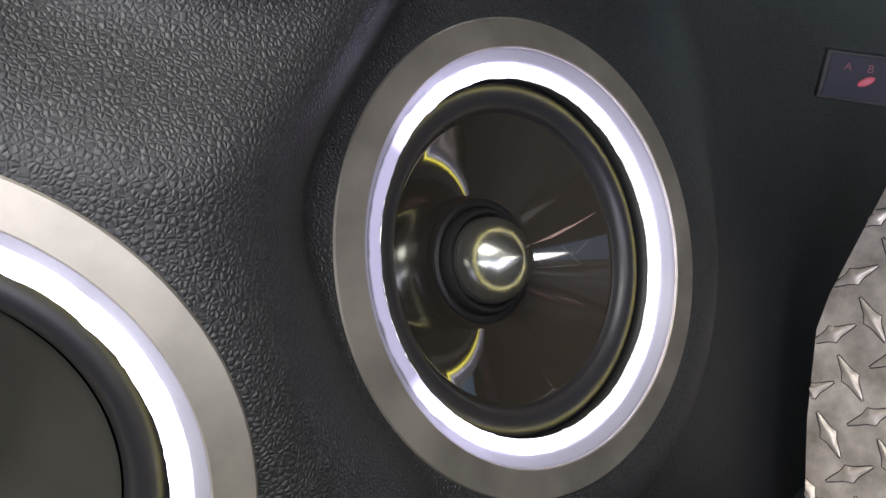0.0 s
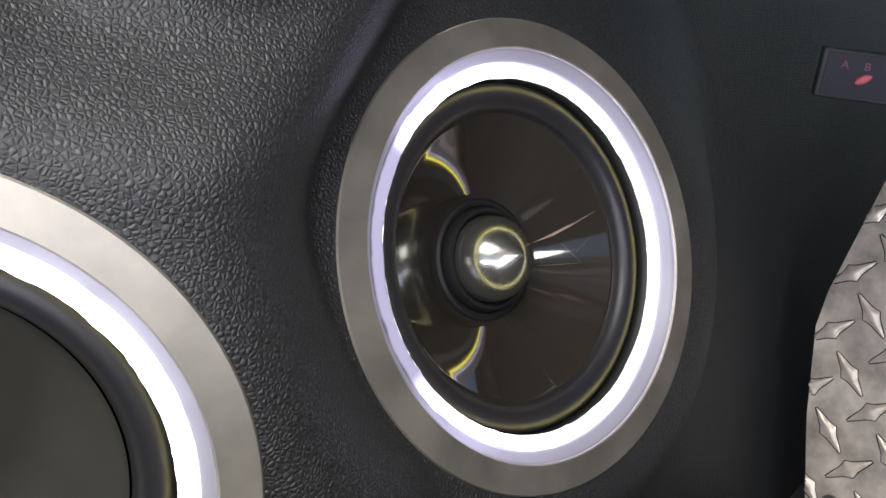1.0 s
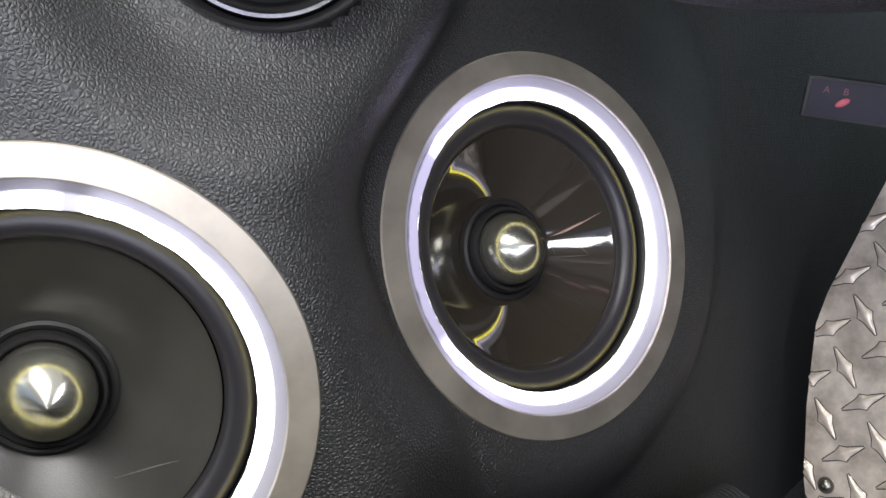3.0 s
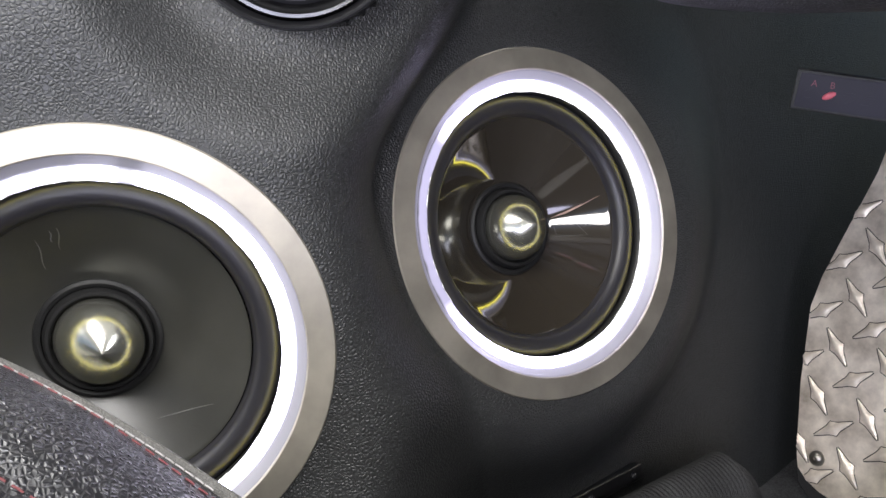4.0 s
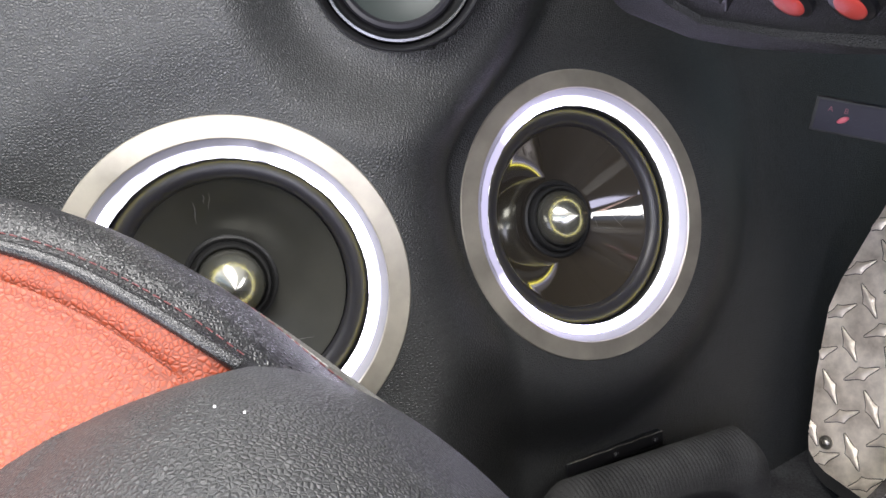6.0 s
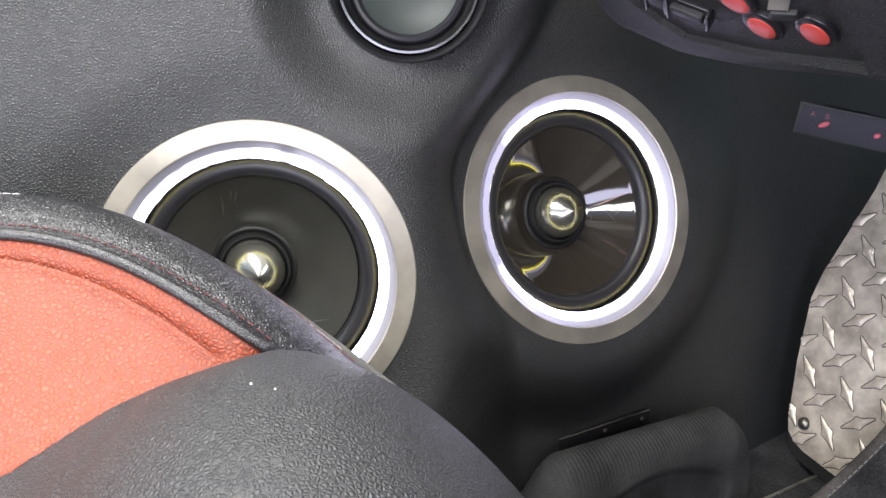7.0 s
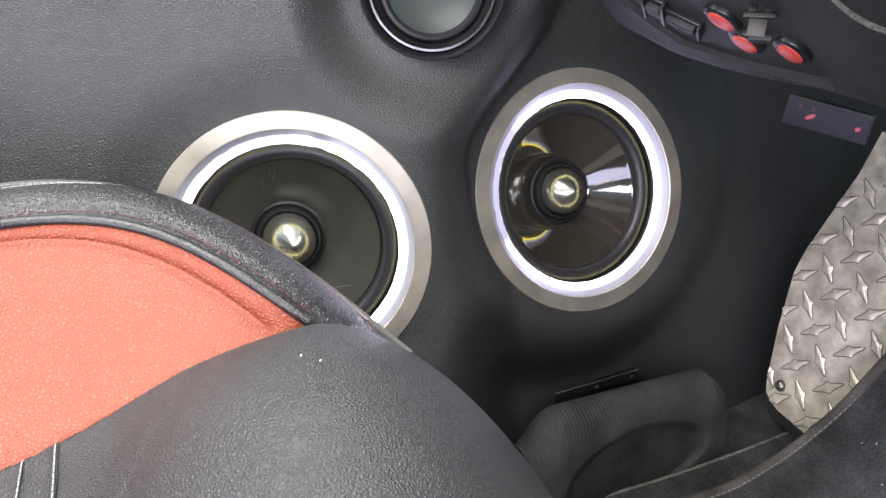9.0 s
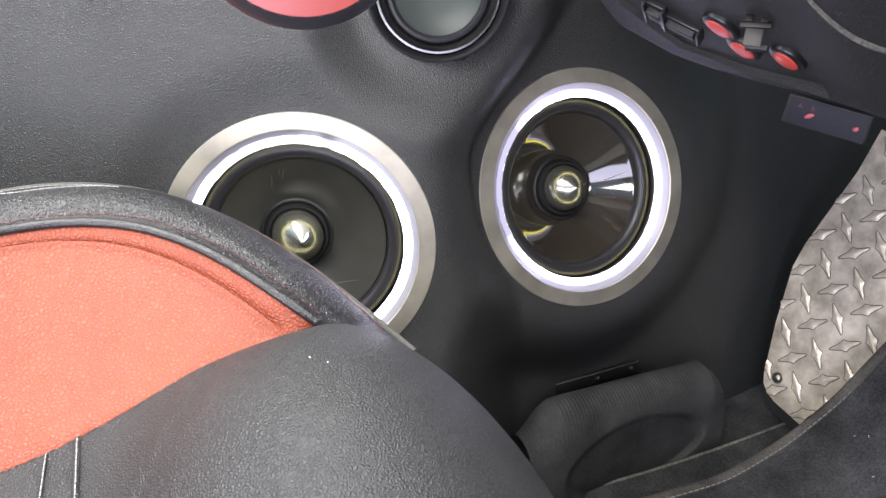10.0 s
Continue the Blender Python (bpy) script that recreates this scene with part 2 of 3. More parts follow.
M_LUG_FOOT = mat("dark_lug_foot", (0.022, 0.020, 0.018), 0.8)
M_MATTE_RED = mat("matt_red_lacquer", (0.20, 0.030, 0.024), 0.4)
M_CRUMB = mat("pale_lint", (0.6, 0.6, 0.58), 0.8)
M_WORN = carpet("worn_pale_plastic", (0.06, 0.06, 0.055), (0.30, 0.28, 0.25))
M_STEEL = metal("dull_steel", (0.20, 0.19, 0.17), (0.34, 0.32, 0.28), 0.4)
M_CLIP = metal("tarnished_steel", (0.040, 0.038, 0.034), (0.075, 0.070, 0.062), 0.55)


# ---- mesh helpers ----
def mesh_ob(name, verts, faces, material, smooth=True):
    me = bpy.data.meshes.new(name)
    me.from_pydata([tuple(v) for v in verts], [], faces)
    me.polygons.foreach_set("use_smooth", [smooth] * len(me.polygons))
    me.materials.append(material)
    me.update()
    me.set_sharp_from_angle(angle=radians(32))
    return new(name, me)


def part(name, data, material, parent, label="", smooth=True):
    """Links (verts, faces) as one mesh under a thing or a part."""
    ob = mesh_ob(name, data[0], data[1], material, smooth)
    ob.parent = parent
    return tagged(ob, label) if label else ob


def thing(name, m, label, category, group="", kind=""):
    ob = new(name)
    ob.empty_display_size = 0.02
    ob.matrix_world = m
    return tagged(ob, label, category, group, kind)


def frame_of(origin, normal, up=(0, 0, 1)):
    """A pose whose z axis is the normal and whose y axis leans towards up."""
    z = Vector(normal).normalized()
    y = (Vector(up) - z * Vector(up).dot(z)).normalized()
    x = y.cross(z)
    m = Matrix((x, y, z)).transposed().to_4x4()
    m.translation = origin
    return m


def lathe(profile, steps=96, closed=False, wobble=None):
    """Turns (r, z) pairs about z; a closed profile gives a ring."""
    verts, faces = [], []
    k = len(profile)
    for i in range(steps):
        a = 2 * math.pi * i / steps
        for j, (r, z) in enumerate(profile):
            d = wobble(j, a) if wobble else 0.0
            verts.append(((r + d) * math.cos(a), (r + d) * math.sin(a), z))
    for i in range(steps):
        n = (i + 1) % steps
        for j in range(k if closed else k - 1):
            q = (j + 1) % k
            faces.append((i * k + j, n * k + j, n * k + q, i * k + q))
    return verts, faces


def grid(nu, nv, f):
    verts = [f(i / (nu - 1), j / (nv - 1)) for j in range(nv) for i in range(nu)]
    faces = [(j * nu + i, j * nu + i + 1, (j + 1) * nu + i + 1, (j + 1) * nu + i) for j in range(nv - 1) for i in range(nu - 1)]
    return verts, faces


def joined(*many):
    verts, faces = [], []
    for v, f in many:
        k = len(verts)
        verts += v
        faces += [tuple(i + k for i in q) for q in f]
    return verts, faces


def moved(data, m):
    return [tuple(m @ Vector(v)) for v in data[0]], data[1]


def from_bm(bm):
    bm.verts.index_update()
    out = [tuple(v.co) for v in bm.verts], [tuple(v.index for v in f.verts) for f in bm.faces]
    bm.free()
    return out


def block(sx, sy, sz, bevel=0.0, segments=3):
    """A box round the origin with rounded edges."""
    bm = bmesh.new()
    bmesh.ops.create_cube(bm, size=1)
    bmesh.ops.scale(bm, vec=(sx, sy, sz), verts=bm.verts)
    if bevel:
        bmesh.ops.bevel(bm, geom=bm.edges[:], offset=bevel, segments=segments, profile=0.5, affect="EDGES")
    return from_bm(bm)


def slab(outline, depth, bevel=0.0, segments=2):
    """A flat plate: the outline at z = 0, going down by depth, its upper rim rounded."""
    bm = bmesh.new()
    top = bm.faces.new([bm.verts.new((x, y, 0)) for x, y in outline])
    if top.normal.z < 0:
        top.normal_flip()
    bmesh.ops.recalc_face_normals(bm, faces=[top])
    r = bmesh.ops.extrude_face_region(bm, geom=[top])
    bmesh.ops.translate(bm, vec=(0, 0, -depth), verts=[v for v in r["geom"] if isinstance(v, bmesh.types.BMVert)])
    if bevel:
        edges = [e for e in bm.edges if all(abs(v.co.z) < 1e-7 for v in e.verts)]
        bmesh.ops.bevel(bm, geom=edges, offset=bevel, segments=segments, profile=0.5, affect="EDGES")
    bmesh.ops.recalc_face_normals(bm, faces=bm.faces[:])
    return from_bm(bm)


def tube(points, radius, sides=10, caps=True):
    """A round bar along the points."""
    pts = [Vector(p) for p in points]
    verts, faces = [], []
    for i, p in enumerate(pts):
        d = (pts[min(i + 1, len(pts) - 1)] - pts[max(i - 1, 0)]).normalized()
        a = d.cross(Vector((0.13, 0.31, 0.94))).normalized()
        b = d.cross(a)
        r = radius(i / (len(pts) - 1)) if callable(radius) else radius
        verts += [tuple(p + r * (math.cos(2 * math.pi * k / sides) * a + math.sin(2 * math.pi * k / sides) * b)) for k in range(sides)]
    for i in range(len(pts) - 1):
        for k in range(sides):
            n = (k + 1) % sides
            faces.append((i * sides + k, i * sides + n, (i + 1) * sides + n, (i + 1) * sides + k))
    if caps:
        faces += [tuple(range(sides)), tuple((len(pts) - 1) * sides + k for k in reversed(range(sides)))]
    return verts, faces


def stitches(points, length, gap, radius):
    """Short thread lengths along a line of points."""
    pts = [Vector(p) for p in points]
    out, walked, begin = [], 0.0, None
    for a, b in zip(pts, pts[1:]):
        span, s = (b - a).length, 0.0
        while span - s > 1e-6:
            if walked < 1e-9:
                begin = a.lerp(b, s / span)
            step = min(length + gap - walked, span - s)
            walked, s = walked + step, s + step
            if walked >= length + gap - 1e-7:
                end = a.lerp(b, s / span)
                mid = begin.lerp(end, length / (length + gap))
                out.append(tube([begin, begin.lerp(mid, 0.5) + Vector((0, 0, radius * 0.4)), mid], radius, 5))
                walked = 0.0
    return joined(*out)


def ease(a, b, x):
    t = min(1.0, max(0.0, (x - a) / (b - a)))
    return t * t * (3 - 2 * t)


def table(x, rows):
    if x <= rows[0][0]:
        return rows[0][1]
    for (a, p), (b, q) in zip(rows, rows[1:]):
        if x <= b:
            return p + (q - p) * (x - a) / (b - a)
    return rows[-1][1]


# ---- door panel ----
LEFT_C, LEFT_N = Vector((-0.1499, 0.1515, 0.2869)), Vector((0.3212, -0.9209, 0.2208)).normalized()
RIGHT_C, RIGHT_N = Vector((0.0429, 0.3133, 0.2913)), Vector((0.598, -0.6893, 0.409)).normalized()
POD_C, POD_N = Vector((-0.0754, 0.2516, 0.4616)), Vector((0.25, -0.90, 0.30)).normalized()
WALL_C, WALL_N = Vector((0.064, 0.315, 0.105)), Vector((1.05, -1.0, 0.42)).normalized()
SKEW = 0.5


def plane_y(c, n, s, z):
    """Where the skewed line through (s, z) meets the plane."""
    return (n.x * (c.x - s - SKEW * 0.2) + n.y * c.y - n.z * (z - c.z)) / (n.y - SKEW * n.x)


def skewed(s, y, z):
    return Vector((s - SKEW * (y - 0.2), y, z))


FOLD_TOP = [(0.0, -0.05), (0.20, -0.065), (0.277, -0.062), (0.304, -0.064), (0.328, -0.072), (0.353, -0.090), (0.375, -0.100), (0.394, -0.100), (0.410, -0.090), (0.45, -0.06), (0.80, 0.05)]
FOLD_FOOT = [(0.0, 0.05), (0.20, 0.032), (0.235, 0.012), (0.256, -0.003), (0.2745, -0.0137), (0.296, -0.0179), (0.3188, -0.0217), (0.3368, -0.0222), (0.349, -0.0159), (0.3602, -0.0016), (0.376, 0.0202), (0.3895, 0.0383), (0.42, 0.075), (0.45, 0.10), (0.80, 0.22)]


def soft_table(z, rows, reach=0.026):
    """The table's value, rounded off at its corners."""
    return sum(table(z + reach * k / 4, rows) * (5 - abs(k)) for k in range(-4, 5)) / 25


SEEN = {}


def fold_at(z):
    if z not in SEEN:
        SEEN[z] = soft_table(z, FOLD_TOP), soft_table(z, FOLD_FOOT)
    return SEEN[z]


def panel_y(s, z):
    yl = plane_y(LEFT_C, LEFT_N, s, z)
    rl = (skewed(s, yl, z) - LEFT_C).length
    yl -= 0.005 * ease(0.104, 0.150, rl)
    yl += 0.10 * ease(0.20, 0.02, z) * ease(0.10, 0.2, rl) * 0.06
    yp = plane_y(POD_C, POD_N, s, z)
    rp = (skewed(s, yp, z) - POD_C).length
    yl += (yp - yl) * ease(0.105, 0.060, rp)
    yr = plane_y(RIGHT_C, RIGHT_N, s, z)
    rr = (skewed(s, yr, z) - RIGHT_C).length
    yw = plane_y(WALL_C, WALL_N, s, z)
    yr += (max(yw, yr) - yr) * ease(0.108, 0.215, rr)
    a, b = fold_at(z)
    t = min(1.6, max(0.0, (s - a) / (b - a)))
    q, k = t ** 2.1, ease(0.25, 0.19, z)
    q -= 0.05 * math.log(1 + math.exp((q - 1) / 0.05))
    t = min(1.0, t)
    w = q * (1 - k) + t * t * (3 - 2 * t) * k
    return yl + (yr - yl) * w


def panel_s(u):
    return -0.62 + u * 1.45


HOLES = [(LEFT_C, LEFT_N, 0.0990), (RIGHT_C, RIGHT_N, 0.0990), (POD_C, POD_N, 0.0512)]
verts, faces = grid(640, 230, lambda u, v: skewed(panel_s(u), panel_y(panel_s(u), 0.80 * v), 0.80 * v))
for c, n, r in HOLES:
    within = {i for i, p in enumerate(verts) if (p - c).length < r}
    faces = [f for f in faces if not all(i in within for i in f)]
    for i in within:
        d = verts[i] - c
        d -= n * d.dot(n)
        if d.length > 1e-6:
            verts[i] = c + d.normalized() * r - n * 0.0005
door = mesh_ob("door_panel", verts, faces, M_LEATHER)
tagged(door, "door and kick panel wrapped in black grained leather", "door panel", "", "structure")


# ---- speakers ----
def rough_edge(j, a):
    return 0.00035 * noise.noise(Vector((9 * math.cos(a), 9 * math.sin(a), j * 3.1))) + (0.00025 * noise.noise(Vector((30 * math.cos(a), 30 * math.sin(a), j * 1.7))))


def leaned(data, lean):
    """A driver that sits askew: what lies deeper shifts to one side."""
    return [(x + lean * min(0.0, z + 0.015), y, z) for x, y, z in data[0]], data[1]


CONE = [(0.0653, -0.0190), (0.0645, -0.0192)] + [(0.0635 - 0.0340 * k / 16, -0.01985 - 0.0207 * k / 16) for k in range(17)] + [(0.0285, -0.0408)]


def build_speaker(m, label, light, rim, cone, words, lean=0.0):
    sp = thing("speaker", m, label, "speaker", "door speakers")
    ring = [(0.1020, -0.006), (0.1020, 0.0002), (0.1014, 0.0010), (0.0896, 0.0010), (0.0890, 0.0004), (0.0890, -0.006)]
    part("trim_ring", lathe(ring, 160, True), M_TRIM, sp, "flat brushed aluminium ring")
    part("acrylic_rim", lathe([(0.0890, -0.005), (0.0889, -0.0004), (0.0882, -0.0014), (0.0846, -0.0054), (0.0846, -0.007)], 160), rim, sp, "frosted clear acrylic edge")
    lit = part("light_ring", lathe([(0.0846, -0.007), (0.0846, -0.0054), (0.0822, -0.0057), (0.0785, -0.0062), (0.0780, -0.0066)], 240, False, lambda j, a: rough_edge(j, a) * (1.6 if j in (3, 4, 5) else 0.4)), light, sp, "glowing white light ring")
    part("light_strip", lathe([(0.0815, -0.0080), (0.0815, -0.0091)], 120), M_STRIP, lit, "thin yellow light strip")
    part("inner_wall", lathe([(0.0780, -0.0066), (0.0779, -0.0072), (0.0780, -0.0079), (0.0816, -0.0080)], 160, False, lambda j, a: rough_edge(j, a) * 1.4), M_WALL, lit, "frosted inner wall with glue marks")
    part("gasket", lathe([(0.0816, -0.0091), (0.0806, -0.0094), (0.0798, -0.0101), (0.0790, -0.0112), (0.0785, -0.0126), (0.0787, -0.0150), (0.0795, -0.0172)], 160), M_COLLAR, sp, "black rubber gasket")
    roll = [(0.0800, -0.0172), (0.0790, -0.0175)]
    roll += [(0.0722 + 0.0066 * math.cos(a), -0.0180 + 0.0062 * math.sin(a)) for a in [math.pi * k / 14 for k in range(15)]]
    roll += [(0.0650, -0.0192)]
    part("surround", lathe(roll, 160), M_RUBBER, sp, "black rubber roll surround")
    disc = part("cone", leaned(lathe(CONE, 160), lean), cone, sp, words)
    part("collar", leaned(lathe([(0.0292, -0.0417), (0.0288, -0.0395), (0.0272, -0.0387), (0.0256, -0.0393), (0.0250, -0.0402), (0.0246, -0.0370), (0.0236, -0.0352), (0.0222, -0.0352), (0.0210, -0.0368), (0.0206, -0.0480)], 120), lean), M_COLLAR, sp, "matt black rubber collar")
    nose = [(0.0203, -0.0480), (0.0205, -0.0370), (0.0202, -0.0335), (0.0192, -0.0295), (0.0175, -0.0260), (0.0150, -0.0228), (0.0115, -0.0196), (0.0075, -0.0168), (0.0035, -0.0144), (0.0009, -0.0130), (0.0, -0.0127)]
    part("phase_plug", leaned(lathe(nose, 120), lean), M_PLUG, sp, "pointed turned aluminium phase plug")
    part("basket", lathe([(0.0995, -0.004), (0.0995, -0.055), (0.0, -0.060)], 64), M_DARK, sp)
    return disc


left_cone = build_speaker(frame_of(LEFT_C, LEFT_N), "round speaker with glowing white ring and aluminium trim in the door", M_LIGHT, M_EDGE, M_GREYED_CONE, "dark cone with a broad grey reflection put into its colour", 0.25)
right_cone = build_speaker(frame_of(RIGHT_C, RIGHT_N) @ pose(0, 0, 0, 0, 0, 62), "round speaker with glowing white ring and scratched cone near the footwell", M_LIGHT_EVEN, M_EDGE_EVEN, M_CONE, "polished dark brown cone")

def on_cone(x, y, lean=0.25):
    z = -0.01985 - (0.0635 - math.hypot(x, y)) * 0.6088
    return x + lean * min(0.0, z + 0.015), y, z + 0.0001


for a, b in (((-0.0200, 0.0520), (-0.0172, 0.0370)), ((-0.0105, 0.0570), (-0.0098, 0.0460)), ((-0.0140, 0.0560), (-0.0125, 0.0500)), ((0.020, -0.040), (0.046, -0.034))):
    line = [on_cone(a[0] + (b[0] - a[0]) * k / 8 + 0.0006 * math.sin(k * 0.7), a[1] + (b[1] - a[1]) * k / 8) for k in range(9)]
    part("scratch", tube(line, lambda k: 0.00006 + 0.00022 * math.sin(math.pi * k), 6), M_SCRATCH, left_cone, "faint pale scratch")

SCRAPES = [([(0.0141, -0.0284), (0.0184, -0.0356), (0.0248, -0.0427), (0.0332, -0.0513)], 0.00030), ([(0.0150, -0.0300), (0.0205, -0.0370), (0.0262, -0.0432)], 0.00022),
           ([(0.0030, -0.0320), (0.0049, -0.0407), (0.0074, -0.0508)], 0.00014), ([(0.0153, -0.0409), (0.0076, -0.0508)], 0.00011),
           ([(0.0122, -0.0477), (0.0199, -0.0520)], 0.00010), ([(0.0096, -0.0314), (0.0045, -0.0342)], 0.00010)]
for line, fat in SCRAPES:
    path = [on_cone(a[0] + (b[0] - a[0]) * k / 6, a[1] + (b[1] - a[1]) * k / 6, 0.0) for a, b in zip(line, line[1:]) for k in range(7)]
    part("scratch", tube(path, lambda k, fat=fat: 0.00004 + fat * math.sin(math.pi * k), 6), M_SCRAPE if fat > 0.0002 else M_SCRATCH, right_cone, "pale scratch in the cone")

# small midrange pod over them
pod = thing("small_speaker", frame_of(POD_C, POD_N), "small round speaker with black bezel and chrome ring in the door", "speaker")
part("bezel", lathe([(0.0520, -0.006), (0.0520, 0.0012), (0.0512, 0.0018), (0.0503, 0.0010), (0.0498, -0.0005), (0.0465, -0.0085)], 120), M_PIANO, pod, "glossy black bezel")
part("chrome_ring", lathe([(0.0466, -0.0085), (0.0455, -0.0050), (0.0440, -0.0048), (0.0390, -0.0105), (0.0380, -0.0130)], 120), M_CHROME, pod, "polished chrome ring")
part("surround", lathe([(0.0382, -0.0130), (0.0370, -0.0105), (0.0350, -0.0095), (0.0335, -0.0110), (0.0325, -0.0135)], 96), M_RUBBER, pod, "black rubber surround")
part("cone", lathe([(0.0327, -0.0135), (0.026, -0.0170), (0.014, -0.0195), (0.0, -0.0200)], 96), M_DOME, pod, "smooth grey-green cone")

# ---- tread plate ----
PLATE_C, PLATE_N = Vector((0.274, 0.4527, 0.1356)), Vector((-0.6846, -0.6298, 0.367))
plate_pose = frame_of(PLATE_C, PLATE_N)
plate = thing("tread_plate", plate_pose, "worn aluminium diamond tread plate beside the footwell", "tread plate")
outline = [(-0.034, 0.046), (-0.034, 0.020), (-0.0195, -0.040), (-0.002, -0.094), (0.003, -0.104), (0.0125, -0.110), (0.024, -0.1135), (0.085, -0.117), (0.20, -0.117), (0.20, 0.18), (-0.023, 0.18), (-0.023, 0.135)]
sheet = part("sheet", moved(slab(outline, 0.003, 0.0008), Matrix.Translation((0, 0, 0))), M_PLATE, plate, "", False)


def lug():
    """One pointed raised lug, 33 mm long."""
    verts, faces, n = [], [], 14
    for i in range(n + 1):
        u = -1 + 2 * i / n
        w = 0.0040 * (1 - abs(u)) ** 0.8 * (1.0 + 0.45 * math.exp(-(u / 0.18) ** 2)) + 0.00005
        h = 0.0024 * (1 - abs(u) ** 1.6)
        for c in (-1.38, -1.0, -0.72, -0.36, 0.0, 0.36, 0.72, 1.0, 1.38):
            verts.append((0.0165 * u * (1.04 if abs(c) > 1.1 else 1.0), w * c if abs(c) < 1.1 else math.copysign(w + 0.0011, c), max(h * (1 - min(1.0, abs(c)) ** 2.0) ** 0.8, 0.0002) - (0.0003 if abs(c) > 1.1 else 0.0)))
    for i in range(n):
        for k in range(8):
            faces.append((i * 9 + k, (i + 1) * 9 + k, (i + 1) * 9 + k + 1, i * 9 + k + 1))
    return verts, faces


def inside(x, y):
    hit = False
    for (ax, ay), (bx, by) in zip(outline, outline[1:] + outline[:1]):
        if (ay > y) != (by > y) and x < ax + (y - ay) / (by - ay) * (bx - ax):
            hit = not hit
    return hit


def cut_lug(m):
    """A lug that the plate's edge cuts off: what lies past it sinks and shrinks to the cut."""
    verts, faces = lug()
    out = []
    for x, y, z in verts:
        p = m @ Vector((x, y, 0))
        k = 1.0
        while k > 0 and not inside(p.x, p.y):
            k -= 0.04
            p = m @ Vector((x * k, y * k, 0))
        out.append((x * k, y * k, z if k > 0.99 else -0.0005))
    return out, faces


def with_dark_foot(ob):
    """A lug is darker along its foot."""
    ob.data.materials.append(M_LUG_FOOT)
    for k, poly in enumerate(ob.data.polygons):
        poly.material_index = 1 if k % 8 in (0, 7) else 0
    return ob


lug_mesh = None
for i in range(-2, 5):
    for j in range(-4, 5):
        for odd in (0, 1):
            x, y = -0.0030 + 0.0403 * i + 0.0203 * odd, -0.0023 + 0.0415 * j + 0.0230 * odd
            if not inside(x, y):
                continue
            turn = 45 if odd else -43
            place = pose(x, y, 0, 0, 0, turn)
            ends = [place @ Vector((e, 0, 0)) for e in (-0.0165, 0.0165)]
            if not all(inside(p.x, p.y) for p in ends):
                ob = with_dark_foot(part("lug", cut_lug(place), M_PLATE, plate))
            elif lug_mesh is None:
                ob = with_dark_foot(part("lug", lug(), M_PLATE, plate))
                lug_mesh = ob.data
            else:
                ob = new("lug", lug_mesh)
                ob.parent = plate
            ob.matrix_local = place
screw = thing("screw", plate_pose @ pose(0.0144, -0.0897, 0), "round-headed steel screw with washer in the tread plate", "screw")
part("washer", lathe([(0.0062, 0.0), (0.0060, 0.0010), (0.0035, 0.0012)], 32), M_STEEL, screw)
part("head", lathe([(0.0042, 0.0008), (0.0040, 0.0024), (0.0028, 0.0036), (0.0013, 0.0040), (0.0011, 0.0026), (0.0, 0.0026)], 32), M_STEEL, screw, "domed head with a socket")
backing = mesh_ob("plate_backing", *moved(slab([(x + 0.003, y - 0.012 if y < -0.09 else y) for x, y in outline], 0.02, 0.002), plate_pose @ pose(0, 0, -0.0035)), M_DASH, False)
tagged(backing, "black board behind the tread plate", "board", "", "structure")

# ---- lower dashboard ----
DASH_C = Vector((0.1314, 0.2398, 0.4425))
DASH = Matrix(((0.8297, -0.4007, -0.3887, DASH_C.x), (-0.5533, -0.6826, -0.4774, DASH_C.y), (-0.074, 0.6112, -0.788, DASH_C.z), (0, 0, 0, 1)))


def recess(a, b):
    """How far (a, b) lies inside the switch field."""
    low = table(a, [(-0.11, 0.03), (-0.085, 0.0), (-0.070, -0.022), (-0.055, -0.034), (-0.01, -0.031), (0.03, -0.024), (0.062, -0.018)])
    return min(b - low, (0.067 - 0.2 * max(0.0, b + 0.010)) - a, a + 0.105)


def recess_depth(a):
    return 0.004 + 0.003 * ease(0.0, 0.06, a)


def dash_h(a, b):
    low = table(a, [(-0.16, -0.03), (-0.135, -0.063), (-0.11, -0.078), (-0.07, -0.087), (-0.03, -0.083), (0.0, -0.076), (0.03, -0.066), (0.06, -0.055), (0.12, -0.040), (0.3, 0.0)])
    d = b - low
    r = 0.045
    h = 0.004 * math.exp(-((d - 0.026) / 0.022) ** 2) * ease(-0.13, -0.05, a)
    if d < r:
        k = max(0.0, d) / r
        h -= 0.055 * (1 - math.sqrt(max(0.0, 1 - (1 - k) ** 2)))
    if d < 0:
        h += 2.2 * d
    left = a + 0.15
    if left < 0.04:
        h -= 0.05 * (1 - max(0.0, left) / 0.04) ** 2
    h -= recess_depth(a) * ease(0.0, 0.0010, recess(a, b))
    h += 0.006 * math.exp(-((a - 0.105) / 0.03) ** 2) * ease(-0.05, 0.05, b)
    return h


dash = thing("dashboard", DASH, "lower dashboard of grained black plastic with a recessed switch field", "dashboard")
part("shell", grid(560, 400, lambda u, v: (-0.17 + 0.62 * u ** 1.3, -0.11 + 0.26 * v, dash_h(-0.17 + 0.62 * u ** 1.3, -0.11 + 0.26 * v))), M_SHELL, dash)
part("back", grid(2, 2, lambda u, v: (-0.15 + 0.60 * u, -0.07 + 0.22 * v, -0.06)), M_DASH, dash)


